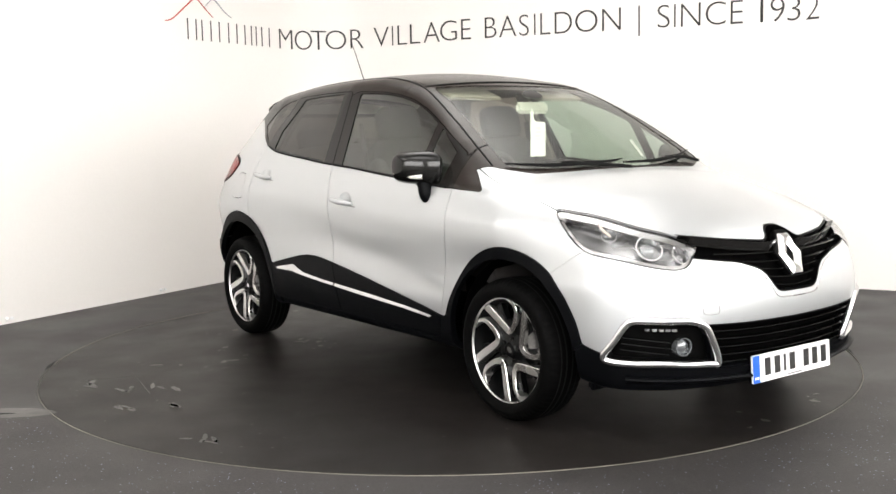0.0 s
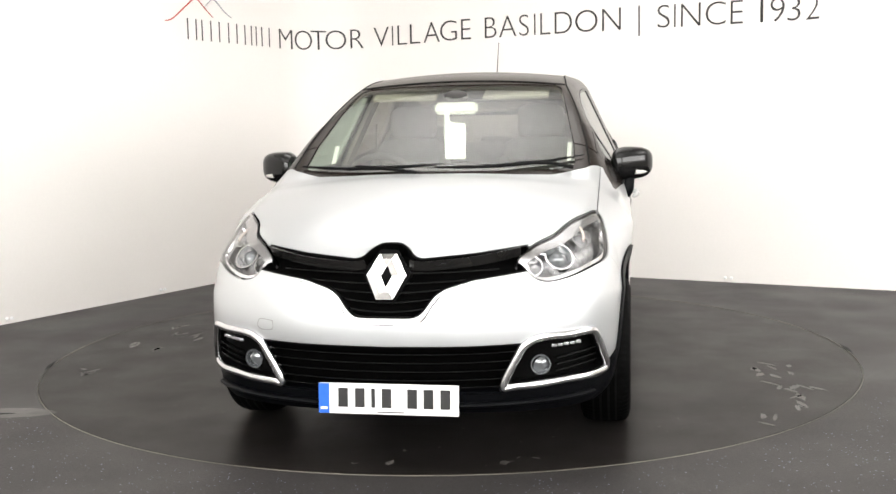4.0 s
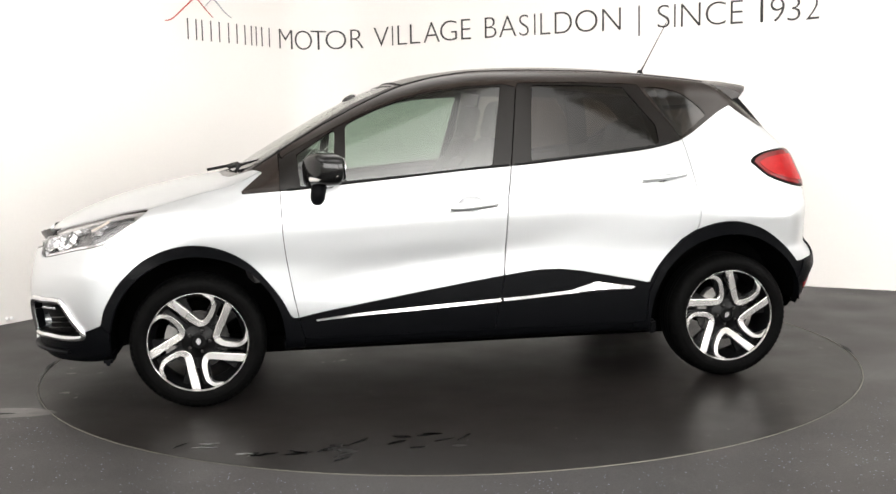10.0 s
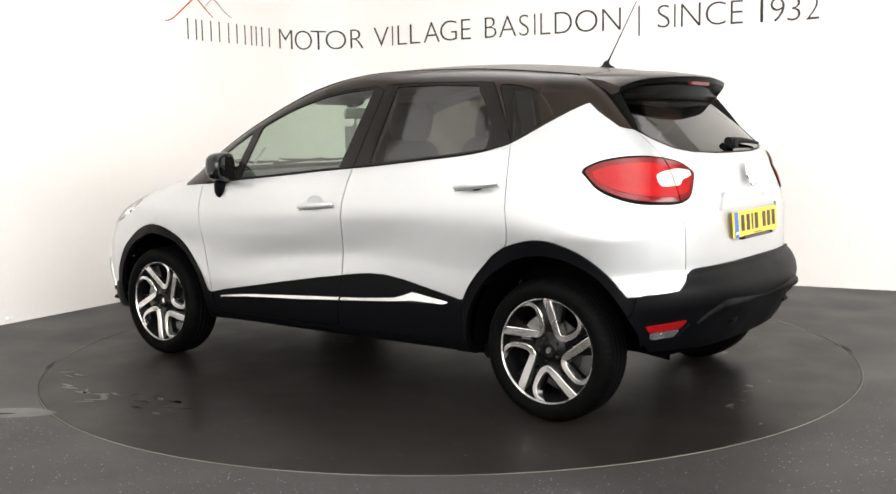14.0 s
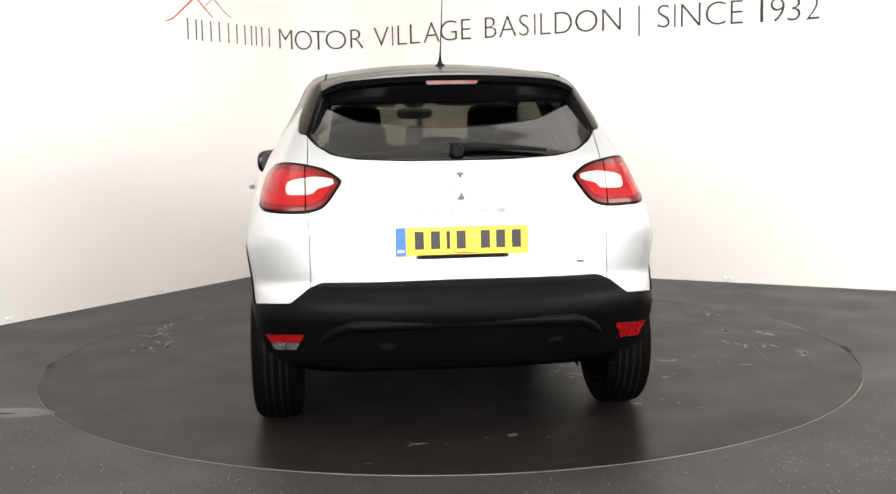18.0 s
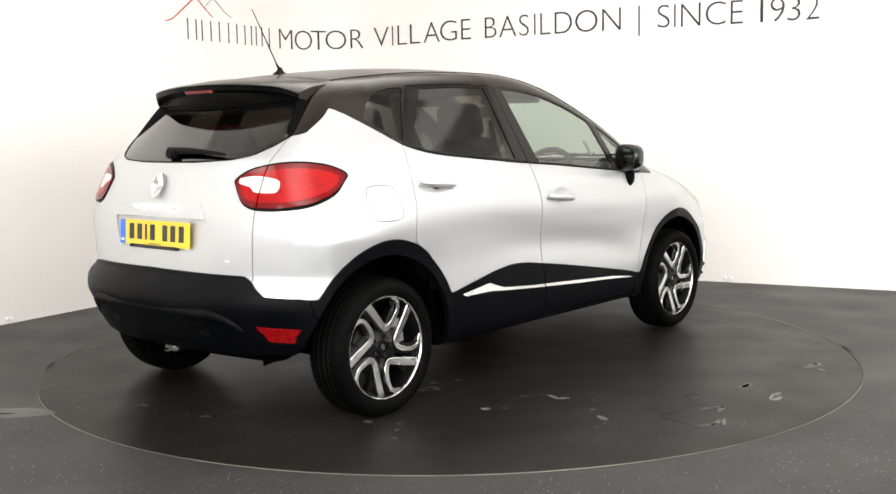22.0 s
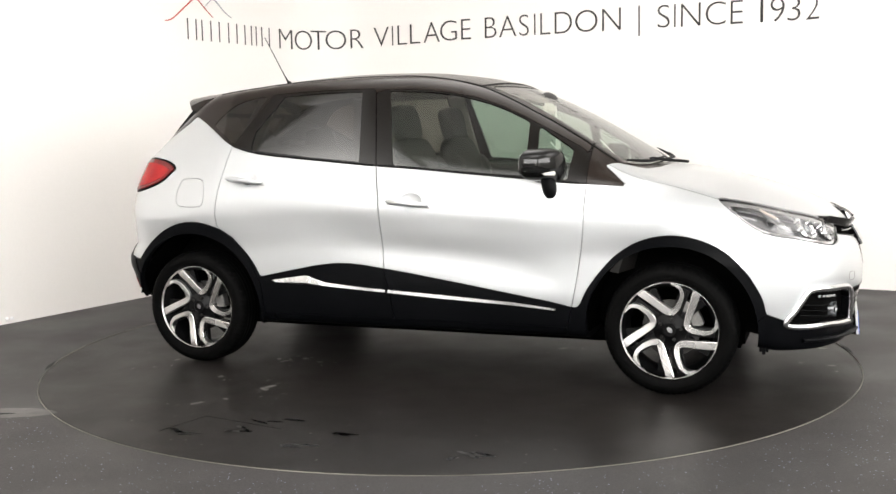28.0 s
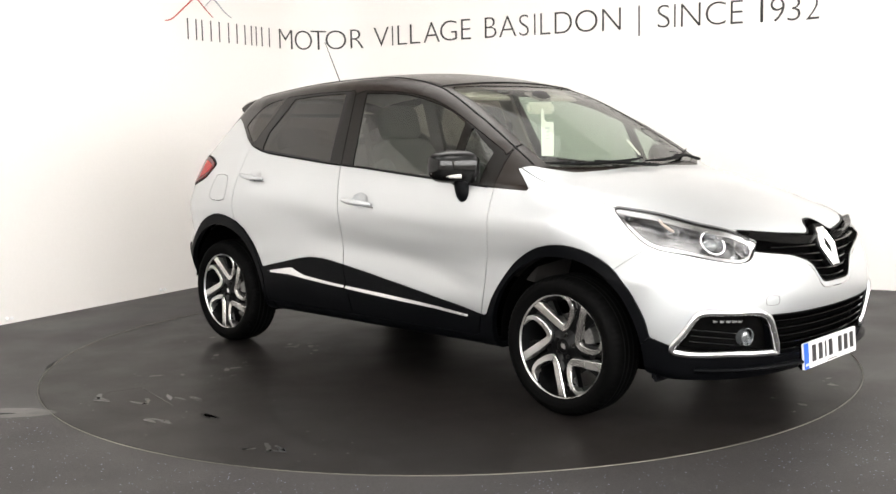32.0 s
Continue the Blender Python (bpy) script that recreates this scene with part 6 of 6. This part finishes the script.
PALE = [(-0.54, -1.16), (-0.9, -0.99), (-0.68, -0.48), (-0.82, -0.53), (-0.54, -1.1), (-0.76, -0.57), (-0.56, -0.54), (-1.81, 0.32), (-1.75, -0.07), (-1.37, -0.71), (2.07, 0.13), (0.63, 0.17), (2.02, 0.56), (-0.71, -1.48)]
DARKS = [(-0.2, -1.65), (-0.27, -1.82), (0.12, -1.91), (0.82, -1.81), (0.52, 1.74), (0.33, 1.75), (0.73, 1.81), (0.92, 1.8), (0.35, 1.66), (0.75, 1.73), (1.27, 1.59), (0.79, -1.85), (1.09, 1.78), (-0.45, -1.92), (0.17, -1.73)]


def deck_marks():
    rnd = random.Random(5)
    bm = bmesh.new()
    for i, (x, y) in enumerate(PALE):
        for k in range(4):
            dx, dy = (0, 0) if k == 0 else (rnd.gauss(0, 0.10), rnd.gauss(0, 0.10))
            if math.hypot(x + dx, y + dy) < 2.15:
                sc = 1.0 if k == 0 else 0.45
                patch(bm, x + dx, y + dy, (0.022 + 0.024 * rnd.random()) * sc, (0.008 + 0.013 * rnd.random()) * sc, rnd.random() * 3.14, 0.0012 + 0.00001 * i, i * 7 + k)
    ob = part("pale_scuff_layer", bm, SCUFF, turntable, "pale dusty scuffs")
    tagged(ob, kind="stuff")
    bm = bmesh.new()
    for i, (x, y) in enumerate(DARKS):
        for k in range(3):
            dx, dy = (0, 0) if k == 0 else (rnd.gauss(0, 0.09), rnd.gauss(0, 0.05))
            if math.hypot(x + dx, y + dy) < 2.15:
                patch(bm, x + dx, y + dy, 0.030 + 0.035 * rnd.random(), 0.008 + 0.011 * rnd.random(), rnd.gauss(0, 0.5), 0.0010 + 0.00001 * i, 500 + i * 7 + k)
    ob = part("dark_smear_layer", bm, DARK_SCUFF, turntable, "dark rubber smears")
    tagged(ob, kind="stuff")
    bm = bmesh.new()
    for _ in range(130):
        a, r = rnd.random() * 6.283, 2.15 * math.sqrt(rnd.random())
        patch(bm, r * math.cos(a), r * math.sin(a), 0.004 + 0.004 * rnd.random(), 0.003 + 0.003 * rnd.random(), rnd.random() * 3, 0.0014, 900 + _)
    ob = part("dust_layer", bm, SCUFF, turntable, "pale dust specks")
    tagged(ob, kind="stuff")
    # seam of a hatch in the deck
    path = [(-0.11, -1.74, 0.0012), (-0.54, -1.66, 0.0012), (-0.60, -1.92, 0.0012)]
    part("hatch_seam", sweep(path, [(-0.002, -0.0005), (0.002, -0.0005), (0.002, 0.0005), (-0.002, 0.0005)]), DARK_SCUFF, turntable)


deck_marks()

# grey worn patch on the floor beside the turntable, with a dark slot; dark drive openings at the pit's edge
bm = bmesh.new()
bm.faces.new([bm.verts.new((x, y, 0.0015)) for x, y in spline([(-2.42, -1.14), (-2.20, -1.17), (-1.95, -1.17), (-1.80, -1.25), (-1.86, -1.31), (-2.02, -1.335), (-2.42, -1.36)], 3, True)])
tagged(part("floor_patch", bm, material("worn_grey_filler", (0.075, 0.07, 0.067), 0.5, scale=25, vary=0.3, bump=0.2)), "worn grey filler patch in the dark floor", "floor patch")
bm = bmesh.new()
bm.faces.new([bm.verts.new((x, y, 0.003)) for x, y in spline([(-2.42, -1.27), (-2.10, -1.285), (-1.985, -1.27), (-2.02, -1.255), (-2.15, -1.25), (-2.42, -1.25)], 3, True)])
tagged(part("floor_slot", bm, GASKET), "dark worn slot in the grey floor patch", "slot")
for a0, a1 in ((184.5, 190.0), (-8.5, -2.5)):
    bm = bmesh.new()
    n = 12
    rows = []
    for k in range(n + 1):
        a = radians(a0 + (a1 - a0) * k / n)
        w = 0.012 * math.sin(math.pi * k / n) + 0.001
        rows.append([bm.verts.new(((2.226 - w) * math.cos(a), (2.226 - w) * math.sin(a), 0.003)), bm.verts.new(((2.226 + w) * math.cos(a), (2.226 + w) * math.sin(a), 0.003))])
    for p, q in zip(rows, rows[1:]):
        bm.faces.new((p[0], p[1], q[1], q[0]))
    tagged(part("pit_opening", bm, GASKET), "narrow dark opening at the turntable edge", "opening", "openings at the turntable edge")

# pale flecks in the near floor
rnd = random.Random(11)
bm = bmesh.new()
for i in range(7000):
    x, y = rnd.uniform(-3.2, 3.2), rnd.uniform(-4.2, -1.2)
    if math.hypot(x, y) > 2.3:
        patch(bm, x, y, 0.0018 + 0.003 * rnd.random(), 0.0015 + 0.002 * rnd.random(), rnd.random() * 3, 0.0012, 3000 + i)
tagged(part("floor_flecks", bm, material("pale_flecks", (0.22, 0.23, 0.32), 0.6)), "tiny pale flecks in the vinyl floor", "flecks", kind="stuff")


def motions():
    rows_deck, rows_car = [], []
    for t, a in TURN:
        rows_deck.append((t, pose(0, 0, 0, 0, 0, a)))
        rows_car.append((t, pose(*AXIS, 0, 0, 0, a) @ Matrix.Translation(OFFSET)))
    walk(turntable, rows_deck)
    walk(car, rows_car)


motions()
